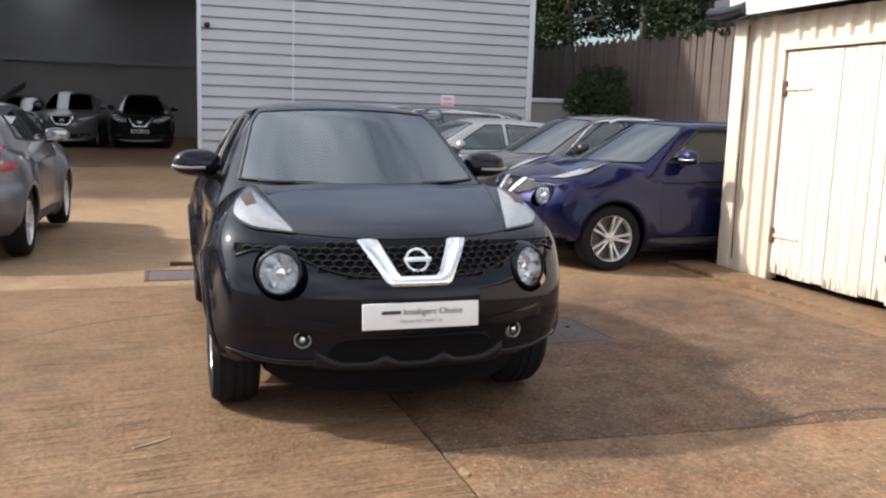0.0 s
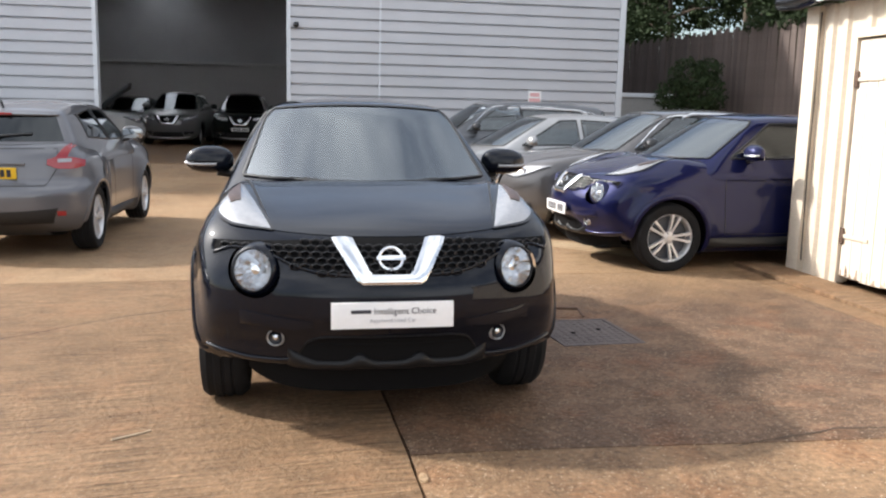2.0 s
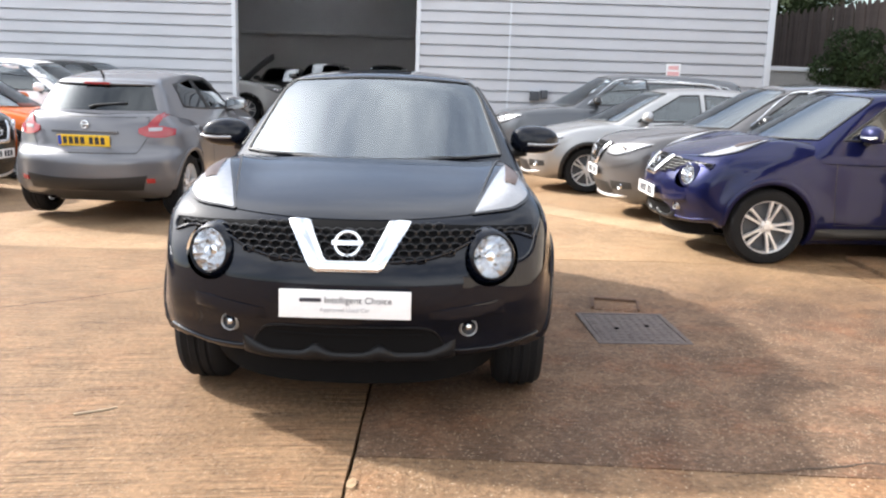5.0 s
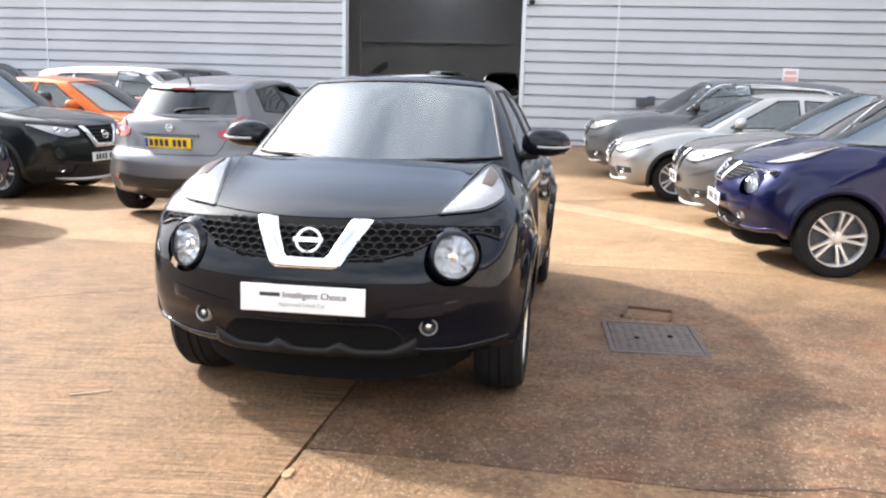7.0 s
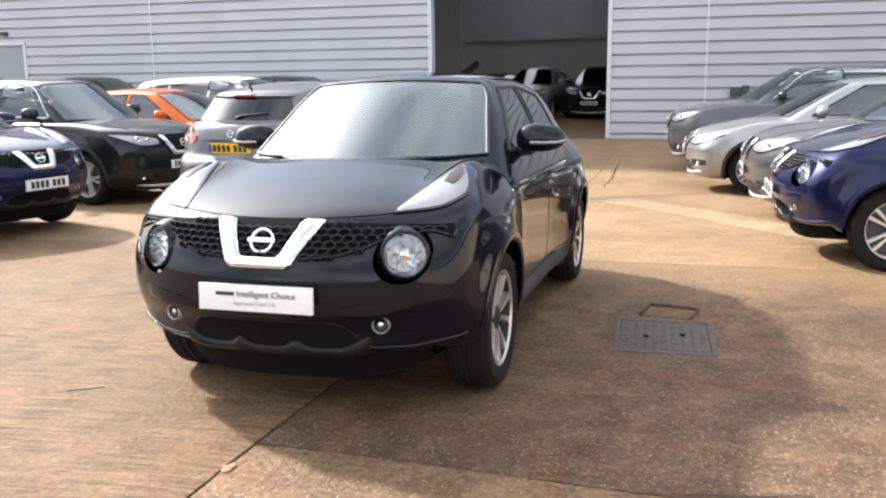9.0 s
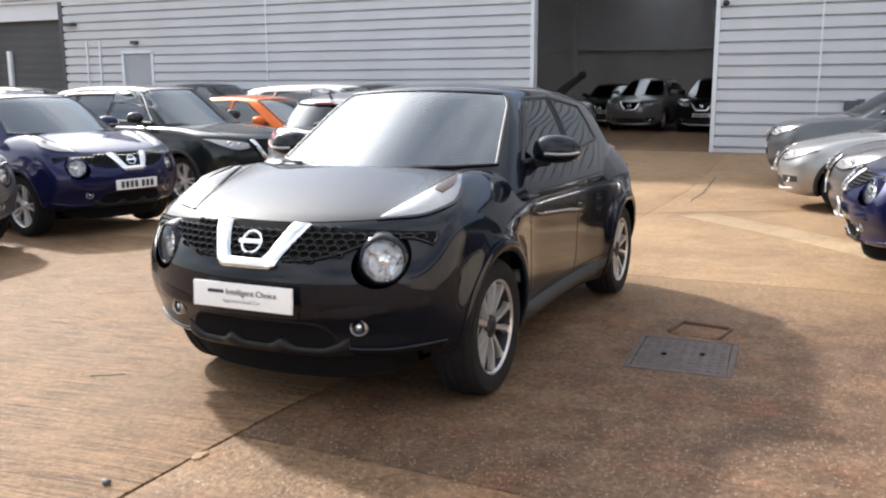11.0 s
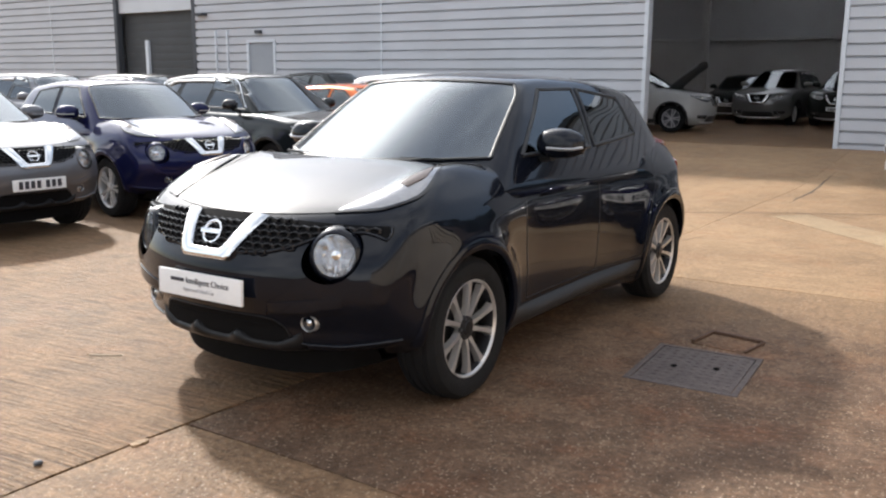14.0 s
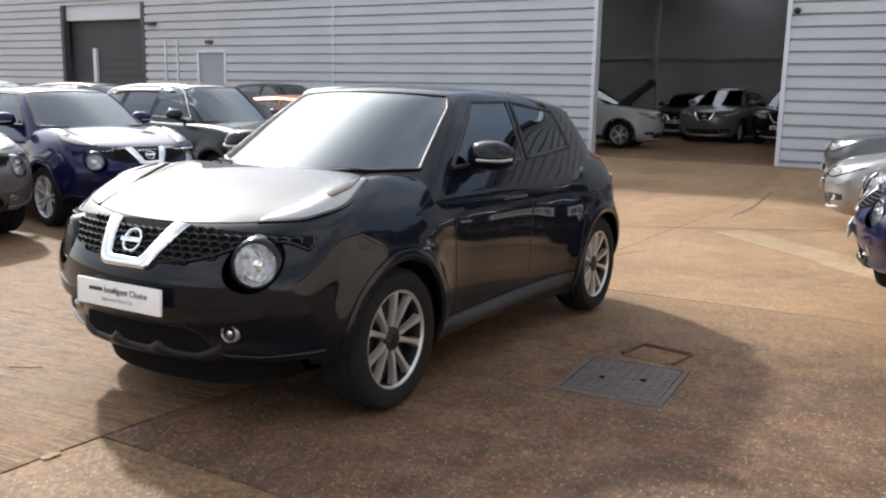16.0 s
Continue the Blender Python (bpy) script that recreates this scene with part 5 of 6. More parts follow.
for i in range(len(U_LINES) - 1):
    cuts = LONG if i < 11 else SHORT
    for j in range(len(cuts) - 1):
        rnd = random.Random(i * 31 + j)
        u0, u1, v0, v1 = U_LINES[i], U_LINES[i + 1], cuts[j], cuts[j + 1]
        lift = rnd.uniform(-0.0015, 0.0015)
        n, mm = max(8, int((v1 - v0) / 0.12)) if -8 < u0 < 8 else 8, 24 if -8 < u0 < 8 else 6
        verts = []
        for k in range(n + 1):
            for c in range(mm + 1):
                u, v = u0 + (u1 - u0) * c / mm, v0 + (v1 - v0) * k / n
                g = 0.004 + 0.003 * noise.noise((u * 3, v * 3, 5.0))
                if abs(u - 0.405) < 0.01 and v < -14.0:
                    g = 0.0065 + 0.005 * noise.noise((u * 3, v * 6, 5.0)) + 0.004 * noise.noise((u, v * 19, 1.0))
                uu = u + wobble(u, v) * (c in (0, mm)) + (g if c == 0 else -g if c == mm else 0)
                vv = v + wobble(v, u) * (k in (0, n)) + (g if k == 0 else -g if k == n else 0)
                edge = c in (0, mm) or k in (0, n)
                w3 = plan(u, v)
                verts.append((uu, vv, height(w3.x, w3.y) + lift - (0.004 if edge else 0)))
        w = mm + 1
        faces = [(k * w + c, k * w + c + 1, (k + 1) * w + c + 1, (k + 1) * w + c) for k in range(n) for c in range(mm)]
        ring = [c for c in range(w)] + [k * w + mm for k in range(1, n + 1)] + [n * w + c for c in range(mm - 1, -1, -1)] + [k * w for k in range(n - 1, 0, -1)]
        base = len(verts)
        verts += [(verts[r][0], verts[r][1], verts[r][2] - 0.04) for r in ring]
        faces += [(ring[(q + 1) % len(ring)], ring[q], base + q, base + (q + 1) % len(ring)) for q in range(len(ring))]
        dark, plain = i == 11 and j == 3, i >= 11 and j < 3
        part("concrete_slab", (verts, faces), PATCH if dark else PLAIN if plain else SAND if v0 > -13 else SLAB, yard, "exposed-aggregate slab, darkened partly for the car's shadow" if dark else "", 50)



def crack(points, width, seed, mat=TAR, name="crack"):
    """A dark broken line in the concrete, through places on the plan."""
    r = random.Random(seed)
    pts = []
    for a, b in zip(points[:-1], points[1:]):
        a, b = Vector((*a, 0)), Vector((*b, 0))
        n = max(3, int((b - a).length / 0.06))
        side = Vector((-(b - a).y, (b - a).x, 0)).normalized()
        for k in range(n):
            p = a.lerp(b, k / n)
            pts.append(p + side * 0.03 * noise.noise((p.x * 2.5, p.y * 2.5, seed)) + side * r.uniform(-0.006, 0.006))
    verts = []
    for k, p in enumerate(pts):
        d = (pts[min(k + 1, len(pts) - 1)] - pts[max(k - 1, 0)]).normalized()
        w = width * (0.35 + 0.65 * r.random()) * min(1, 3 * k / len(pts) + 0.2, 3 * (len(pts) - k) / len(pts))
        h = height(p.x, p.y) + 0.0035
        verts += [(p.x - d.y * w / 2, p.y + d.x * w / 2, h - 0.002), (p.x, p.y, h), (p.x + d.y * w / 2, p.y - d.x * w / 2, h - 0.002)]
    faces = [(3 * k + j, 3 * k + 3 + j, 3 * k + 4 + j, 3 * k + 1 + j) for k in range(len(pts) - 1) for j in (0, 1)]
    ob = part(name, (verts, [f[::-1] for f in faces]), mat, yard, "", 60)
    ob.matrix_parent_inverse = TURNED.inverted()


crack([(-3.3, 4.2), (-2.95, 4.85), (-2.6, 5.6), (-1.9, 6.3)], 0.014, 1)
crack([(-3.52, 12.54), (-4.2, 14.0), (-5.12, 15.93)], 0.05, 2)
crack([(-3.9, 10.2), (-3.0, 11.55), (-1.9, 13.0)], 0.035, 3)
crack([(1.4, 4.05), (1.9, 4.5), (2.3, 4.62), (2.7, 5.1)], 0.012, 4)
crack([(1.9, 8.3), (2.3, 8.45), (2.75, 8.2)], 0.014, 6)
crack([(-2.6, 8.2), (-2.2, 8.9), (-2.3, 9.6)], 0.012, 8)
edge = ((-2.85, 11.25), (-1.1, 10.5), (0.9, 9.5), (1.0, 9.85), (-0.8, 10.95), (-2.7, 11.75))
strip = part("repair_strip", ([(x, y, height(x, y) + dz) for dz in (-0.01, 0.006) for x, y in edge], [(6, 7, 8, 9, 10, 11)] + [(k, (k + 1) % 6, 6 + (k + 1) % 6, 6 + k) for k in range(6)]), PALE, yard, "pale strip of newer concrete", 20)
strip.matrix_parent_inverse = TURNED.inverted()

# ---- hall ----
HALL_L, HALL_R, HALL_D, HALL_H = -41.0, 7.75, 27.0, 6.3
PITCH = 0.24


def cladding(u0, u1, z0, z1, v=0.0, ends=True):
    """Ribbed sheet in the hall's axes, the ribs running level."""
    prof = []
    k = math.floor(z0 / PITCH)
    z = k * PITCH
    while z < z1:
        for dz, dv in ((0.0, 0.0), (0.186, 0.0), (0.190, 0.085), (0.226, 0.085), (0.24, 0.002)):
            if z0 < z + dz < z1:
                prof.append((z + dz, dv))
        z += PITCH
    prof = [(z0, prof[0][1])] + prof + [(z1, prof[-1][1])]
    verts = [(u, v + dv, zz) for u in (u0, u1) for zz, dv in prof]
    n = len(prof)
    faces = [(i, i + n, i + n + 1, i + 1) for i in range(n - 1)]
    verts += [(u, v + 0.12, zz) for u in (u0, u1) for zz in (z0, z1)]
    b = 2 * n
    faces += [(b, b + 1, b + 3, b + 2), (n - 1, 2 * n - 1, b + 3, b + 1), (0, b, b + 2, n)]
    faces += [tuple(range(n - 1, -1, -1)) + (b, b + 1), tuple(range(n, 2 * n)) + (b + 3, b + 2)]
    return verts, faces


hall = thing("hall", "long pale grey ribbed steel warehouse with an open doorway", "building", TURNED, kind="structure")
for u0, u1, z0 in ((-40.9, -22.4, 0.0), (-22.4, -18.55, 3.95), (-18.55, -16.27, 0.0), (-16.27, -15.17, 2.46), (-15.17, -11.3, 0.0), (-11.29, -3.98, 0.0), (-3.98, 0.02, 5.0), (0.02, 2.04, 0.06), (2.06, 7.7, 0.06)):
    part("wall_front", cladding(u0, u1, z0, HALL_H), CLAD, hall, "pale grey ribbed steel sheets", 20)
for u in (-11.3, 2.05, -26.0, -33.5):
    part("sheet_joint", box(u - 0.022, u + 0.022, -0.012, 0.03, 0.08, HALL_H, 0.003), FLASH, hall)
for u in (-4.0, 0.04):
    part("door_jamb", box(u - 0.045, u + 0.045, -0.03, 0.22, 0.1, 5.05, 0.004), FLASH, hall)
part("door_head", box(-4.05, 0.09, -0.03, 0.22, 5.0, 5.1, 0.004), FLASH, hall)
part("corner_flashing", box(7.66, 7.8, -0.035, 0.12, 0.05, HALL_H + 0.1, 0.004), FLASH, hall)
part("wall_foot", box(0.1, 7.7, -0.02, 0.12, 0.03, 0.1, 0.003), FLASH, hall)
part("wall_side", box(7.63, 7.75, 0.12, HALL_D, 0, HALL_H), CLAD, hall)
part("wall_side", box(HALL_L, HALL_L + 0.12, 0.12, HALL_D, 0, HALL_H), CLAD, hall)
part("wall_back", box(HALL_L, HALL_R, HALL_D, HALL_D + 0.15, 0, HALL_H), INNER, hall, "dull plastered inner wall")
# every second roof strip is an added light opening, out of view
edges = [HALL_L - 0.3, -30.0, -28.4, -13.6, -12.0, -5.8, -4.2, 2.0, 3.6, HALL_R + 0.3]
for k in range(len(edges) - 1):
    clear = k % 2 == 1
    part("added_rooflight" if clear else "roof", box(edges[k], edges[k + 1], -0.3, HALL_D + 0.4, HALL_H + (0.05 if clear else 0), HALL_H + (0.06 if clear else 0.2)), MILKY if clear else STEEL, hall, "unseen milky plastic strip added to brighten the hall" if clear else "")
part("hall_floor", box(HALL_L + 0.1, HALL_R - 0.1, -0.03, HALL_D, 0.0, 0.112), SLAB, hall, "dusty concrete floor")
for u0 in (-16.5, -8.2, 3.4):
    for v0 in (8.5, 17.5):
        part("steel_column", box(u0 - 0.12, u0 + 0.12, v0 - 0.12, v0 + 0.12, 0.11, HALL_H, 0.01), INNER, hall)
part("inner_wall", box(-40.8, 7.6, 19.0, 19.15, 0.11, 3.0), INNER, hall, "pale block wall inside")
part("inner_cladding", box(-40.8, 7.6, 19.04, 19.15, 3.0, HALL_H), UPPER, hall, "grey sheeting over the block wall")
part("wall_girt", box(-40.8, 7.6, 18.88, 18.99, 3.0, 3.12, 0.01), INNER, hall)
# goods gate and staff door in the far part of the front
gate = part("roller_gate", box(-22.4, -18.55, 0.1, 0.25, 3.47, 3.95, 0.01), FLASH, hall, "raised roller gate box")
part("gate_track", box(-22.45, -22.3, -0.02, 0.2, 0.0, 3.95, 0.005), STEEL, gate)
part("gate_track", box(-18.65, -18.5, -0.02, 0.2, 0.0, 3.95, 0.005), STEEL, gate)
# grey sheet added across the opening in place of its dim inside
part("gateway_fill", joined([box(-22.3, -18.65, 0.30, 0.33, 0.02 + 0.24 * k, 0.258 + 0.24 * k, 0.002) for k in range(16)]), GATEGREY, gate, "dull grey slatted sheet added for the gateway's dim inside")
part("gate_post", box(-21.2, -21.05, 0.2, 0.3, 0.0, 2.6, 0.01), FLASH, gate)
part("staff_door", box(-16.22, -15.22, 0.03, 0.08, 0.02, 2.42, 0.005), DOORGREY, hall, "grey flush staff door")
for a in (box(-16.3, -16.22, -0.03, 0.1, 0, 2.5, 0.004), box(-15.22, -15.14, -0.03, 0.1, 0, 2.5, 0.004), box(-16.3, -15.14, -0.03, 0.1, 2.43, 2.51, 0.004)):
    part("door_frame", a, FLASH, hall)
part("outside_lamp", box(-15.85, -15.65, -0.14, 0.0, 2.68, 2.78, 0.02), STEEL, hall)
part("outside_lamp", box(-18.35, -17.95, -0.22, 0.0, 3.25, 3.33, 0.02), STEEL, hall)
for u in (-17.6, -17.1):
    part("cable_duct", box(u - 0.03, u + 0.03, -0.05, 0.0, 1.2, 2.8, 0.005), FLASH, hall)
cctv = thing("security_camera", "small dark security camera on the ribbed wall", "camera", TURNED @ pose(0.2, 0, 3.16))
part("bracket", box(-0.03, 0.03, -0.06, 0.02, -0.05, 0.05, 0.006), STEEL, cctv)
part("dome", lathe([(-0.06, 0.03), (-0.08, 0.065), (-0.14, 0.065), (-0.165, 0.045), (-0.175, 0.0)], 20, "y"), GLOSSY, cctv, "", 60)
sign = thing("warning_sign", "white and red warning sign on a steel wall", "sign", TURNED @ pose(5.67, -0.012, 1.70))
part("sign_board", box(-0.16, 0.16, -0.008, 0.004, -0.19, 0.19, 0.002), BOARD, sign)
part("sign_bar", box(-0.13, 0.13, -0.0105, -0.0085, -0.15, 0.02), SIGNRED, sign)
part("sign_bar", box(-0.11, 0.11, -0.0105, -0.0085, 0.06, 0.14), SIGNRED, sign)
tap = thing("wall_meter_box", "small grey box on the hall wall behind the cars", "meter box", TURNED @ pose(2.72, -0.02, 1.1))
part("case", box(-0.18, 0.02, -0.14, 0.03, -0.1, 0.1, 0.012), STEEL, tap)
part("lid", box(0.06, 0.2, -0.16, 0.03, -0.06, 0.13, 0.012), STEEL, tap)
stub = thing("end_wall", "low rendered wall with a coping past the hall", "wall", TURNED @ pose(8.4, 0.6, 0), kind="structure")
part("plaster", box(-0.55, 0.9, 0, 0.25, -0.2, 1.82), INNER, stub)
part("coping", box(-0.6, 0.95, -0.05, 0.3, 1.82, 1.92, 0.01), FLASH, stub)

# ---- shed with timber doors ----
SHED = Matrix.Translation((2.36, 9.20, 0)) @ pose(0, 0, 0, 0, 0, math.degrees(WALL) - 90)   # x towards the camera, y away from the yard
shed = thing("shed", "cream painted corrugated steel shed with peeling timber doors", "shed", SHED)


def ribs(x0, x1, z0, z1):
    """Box-profile sheet with upright ribs."""
    prof, x = [], x0
    while x < x1:
        for dx, dy in ((0.0, 0.03), (0.10, 0.03), (0.125, 0.0), (0.185, 0.0), (0.21, 0.03)):
            if x + dx < x1:
                prof.append((x + dx, dy))
        x += 0.21
    prof.append((x1, prof[-1][1]))
    n = len(prof)
    verts = [(a, b, z) for z in (z0, z1) for a, b in prof] + [(x0, 0.1, z0), (x1, 0.1, z0), (x0, 0.1, z1), (x1, 0.1, z1)]
    faces = [(i, i + 1, i + n + 1, i + n) for i in range(n - 1)]
    b = 2 * n
    faces += [(b + 1, b, b + 2, b + 3), tuple(range(n, 2 * n)) + (b + 3, b + 2), tuple(range(n - 1, -1, -1)) + (b, b + 1), (0, n, b + 2, b), (n - 1, b + 1, b + 3, 2 * n - 1)]
    return verts, faces


part("corner_post", box(-0.02, 0.17, -0.03, 0.12, -0.1, 2.46, 0.006), CREAM, shed)
part("wall_sheet", ribs(0.17, 0.70, -0.03, 2.46), CREAM, shed, "", 20)
part("wall_sheet", ribs(0.70, 3.86, 2.16, 2.46), CREAM, shed, "", 20)
part("wall_sheet", ribs(3.86, 8.5, 0.03, 2.46), CREAM, shed, "", 20)
part("wall_sheet", box(-0.01, 0.1, 0.12, 4.2, 0, 2.5), CREAM, shed)
part("wall_sheet", box(8.4, 8.5, 0.12, 4.2, 0, 2.5), CREAM, shed)
part("wall_sheet", box(-0.01, 8.5, 4.2, 4.3, 0, 2.7), CREAM, shed)
part("door_frame", box(0.68, 0.755, -0.025, 0.1, 0, 2.16, 0.005), CREAM, shed)
part("door_frame", box(3.81, 3.885, -0.025, 0.1, 0, 2.16, 0.005), CREAM, shed)
part("door_frame", box(0.68, 3.885, -0.03, 0.1, 2.13, 2.2, 0.005), CREAM, shed)
for leaf, (x0, x1, hinge) in enumerate(((0.765, 2.275, 0.765), (2.29, 3.80, 3.80))):
    door = part("timber_door", box(x0, x1, 0.035, 0.06, 0.06, 2.12, 0.002), CREAMWOOD, shed, "cream boarded door, paint flaking at the foot")
    x, k = x0, 0
    rnd = random.Random(leaf + 5)
    while x < x1 - 0.02:
        w = min(0.142, x1 - x)
        foot = 0.045 + rnd.uniform(0, 0.03)
        part("board", box(x + 0.004, x + w - 0.004, 0.0 + rnd.uniform(0, 0.006), 0.034, foot, 2.115, 0.006), CREAMWOOD, door)
        for _ in range(4):
            fx, fh = x + rnd.uniform(0.01, max(0.012, w - 0.04)), rnd.uniform(0.02, 0.11)
            part("bare_wood", ([(fx, -0.0018, foot), (fx + rnd.uniform(0.006, 0.02), -0.0018, foot), (fx + 0.012, -0.0018, foot + fh * 0.5), (fx + 0.006, -0.0018, foot + fh), (fx, 0.003, foot), (fx + 0.02, 0.003, foot), (fx + 0.012, 0.003, foot + fh)], [(0, 1, 2, 3), (4, 6, 5), (0, 3, 6, 4)]), RAW, door, "", 20)
        x += w
    for hz in (0.42, 1.78):
        s = 1 if hinge == x0 else -1
        strap = part("strap_hinge", box(min(hinge, hinge + s * 0.36), max(hinge, hinge + s * 0.36), -0.012, -0.002, hz - 0.016, hz + 0.016, 0.003), CREAM, door)
        part("hinge_plate", box(hinge - 0.035, hinge + 0.035, -0.016, -0.002, hz - 0.07, hz + 0.07, 0.005), RUST, strap)
part("hasp", box(2.20, 2.36, -0.03, -0.004, 1.02, 1.07, 0.006), RUST, shed, "rusty hasp and bolt")
part("bolt", box(2.18, 2.26, -0.035, -0.004, 0.40, 0.46, 0.008), RUST, shed)
part("roof", box(-0.22, 8.7, -0.16, 4.45, 2.56, 2.66, 0.01), STEEL, shed)
part("fascia", box(0.1, 8.7, -0.2, -0.165, 2.47, 2.68, 0.004), FLASH, shed)
part("gutter", tube([(-0.25, -0.16, 2.52), (0.05, -0.17, 2.50), (0.35, -0.17, 2.53)], 0.075, 12), GLOSSY, shed, "black gutter end", 60)
part("cable", tube([(0.185, -0.012, 2.4), (0.19, -0.014, 1.6), (0.18, -0.014, 1.0), (0.20, -0.014, 0.1)], 0.007, 6), PLASTIC, shed)
apron = tagged(part("apron", box(-0.3, 8.6, -0.42, -0.035, -0.12, 0.0, 0.008), SLAB, None, "", 30, SHED), "raised concrete strip along the shed's foot", "kerb", kind="structure")

# ---- drain cover ----
# small things lying on the concrete
rnd = random.Random(12)
bm = bmesh.new()
bmesh.ops.create_icosphere(bm, subdivisions=2, radius=0.017)
for vv in bm.verts:
    vv.co *= 1 + 0.25 * noise.noise(vv.co * 90)
    vv.co.z *= 0.6
part("pebble", bm, STEEL, None, "", 60, pose(0.192, 2.938, height(0.192, 2.938) + 0.009))
tagged(bpy.data.objects["pebble"], "small dark grey stone lying on concrete", "stone")
part("twig", tube([(0, 0, 0.006), (0.03, 0.035, 0.008), (0.055, 0.075, 0.006), (0.085, 0.11, 0.007), (0.10, 0.15, 0.006)], 0.0042, 6), STRAW, None, "", 60, pose(-1.24, 3.40, height(-1.24, 3.40)))
tagged(bpy.data.objects["twig"], "thin pale dry twig lying on concrete", "twig")
bm = bmesh.new()
ring = [bm.verts.new((0.048 * math.cos(a) * rnd.uniform(0.75, 1.1), 0.02 * math.sin(a) * rnd.uniform(0.7, 1.1), 0.005)) for a in np.linspace(0, 2 * math.pi, 15)[:-1]]
top = bm.faces.new(ring)
low = bmesh.ops.extrude_face_region(bm, geom=[top])
bmesh.ops.translate(bm, vec=(0, 0, -0.012), verts=[g for g in low["geom"] if isinstance(g, bmesh.types.BMVert)])
bmesh.ops.recalc_face_normals(bm, faces=bm.faces[:])
chip = part("mortar_patch", bm, PALE, yard, "small pale patch of mortar beside the joint", 30, pose(0.19, 3.31, height(0.19, 3.31), 0, 0, 110))
chip.matrix_parent_inverse = TURNED.inverted()
hatch = thing("drain_cover", "flat dark grey drain cover set in the concrete", "drain cover", pose(-2.78, 7.52, height(-2.78, 7.52), 0, 0, 23.6))
part("cover_plate", box(-0.24, 0.24, -0.22, 0.22, -0.02, 0.006, 0.003), IRON, hatch)
part("cover_frame", joined([box(-0.28, 0.28, -0.26, -0.225, -0.02, 0.008, 0.002), box(-0.28, 0.28, 0.225, 0.26, -0.02, 0.008, 0.002), box(-0.28, -0.245, -0.2245, 0.2245, -0.02, 0.008, 0.002), box(0.245, 0.28, -0.2245, 0.2245, -0.02, 0.008, 0.002)]), RUST, hatch)
part("steel_bar", box(-0.13, 0.13, -0.025, 0.025, 0.003, 0.04, 0.006), RUST, None, "", 35, pose(-2.93, 8.05, height(-2.93, 8.05), 0, 0, 20))
tagged(bpy.data.objects["steel_bar"], "short rusty steel bar lying on concrete", "steel bar")

cover = thing("manhole_cover", "worn iron manhole cover with a rusty frame", "manhole cover", pose(0.61, 6.07, height(0.61, 6.07) + 0.002, 0, 0, 27) @ Matrix.Diagonal((0.86, 0.86, 1, 1)))
part("frame", joined([box(-0.33, 0.33, -0.40, -0.365, -0.02, 0.007, 0.002), box(-0.33, 0.33, 0.345, 0.38, -0.02, 0.007, 0.002), box(-0.33, -0.295, -0.365, 0.345, -0.02, 0.007, 0.002), box(0.295, 0.33, -0.365, 0.345, -0.02, 0.007, 0.002)]), IRON, cover)
part("lid", box(-0.288, 0.288, -0.358, 0.338, -0.02, 0.005, 0.002), IRON, cover)
for i in range(9):
    for j in range(10):
        if (i, j) not in ((2, 4), (6, 5)):
            part("stud", box(-0.25 + i * 0.062 - 0.015, -0.25 + i * 0.062 + 0.015, -0.31 + j * 0.066 - 0.012, -0.31 + j * 0.066 + 0.012, 0.004, 0.008, 0.0018), IRON, cover)
for x, y in ((-0.12, -0.05), (0.12, 0.02)):
    part("key_hole", lathe([(0.0105, 0.022), (0.012, 0.018), (0.006, 0.015), (0.004, 0.0)], 14, "z"), UNDER, cover, "", 40, pose(x, y, 0))
side = thing("drain", "small rusty steel frame round a concrete-filled drain", "drain", pose(0.42, 6.62, height(0.42, 6.62) + 0.002, 0, 0, 14))
part("rim", joined([box(-0.18, 0.11, 0.10, 0.125, -0.02, 0.02, 0.003), box(-0.20, -0.18, -0.15, 0.125, -0.02, 0.02, 0.003), box(0.11, 0.125, -0.13, 0.125, -0.02, 0.012, 0.003)]), RUST, side)
part("fill", box(-0.18, 0.11, -0.15, 0.10, -0.02, 0.003, 0.002), PATCH, side)

# ---- fence, trees and ivy past the hall ----
fence = thing("board_fence", "tall weathered brown close-board fence", "fence")
FA, FD = Vector((-3.0, 33.2, 0)), Vector((0.46, -0.888, 0)).normalized()
FN = Vector((FD.y, -FD.x, 0))
rnd = random.Random(9)
board_me = [mesh("board", *[(lambda w, h: ([(x, y, z) for x, y in ((-w, -0.008), (w, -0.012), (w, 0.008), (-w, 0.012)) for z in (0, h)], [(0, 2, 3, 1), (2, 4, 5, 3), (4, 6, 7, 5), (6, 0, 1, 7), (1, 3, 5, 7), (0, 6, 4, 2)]))(0.062 + 0.004 * k, 1.95 + 0.05 * k)][0], FENCE) for k in range(3)]
ang = math.degrees(math.atan2(FD.y, FD.x))
for i in range(215):
    p = FA + FD * (0.128 * i)
    b = new("board", board_me[i % 3])
    b.parent = fence
    b.matrix_basis = pose(p.x + FN.x * rnd.uniform(0, 0.012), p.y, 1.42, rnd.uniform(-0.6, 0.6), rnd.uniform(-0.8, 0.8), ang)
for i in range(11):
    p = FA + FD * (2.7 * i)
    part("post", box(-0.06, 0.06, 0.02, 0.14, -0.2, 3.38, 0.01), FENCE, fence, "", 30, pose(p.x, p.y, 0, 0, 0, ang))
bank = tagged(part("retaining_wall", box(0, 28, -0.04, 0.4, -0.2, 1.45, 0.01), FENCE, None, "", 30, pose(FA.x, FA.y, 0, 0, 0, ang)), "dark timber retaining wall under the fence", "wall", kind="structure")


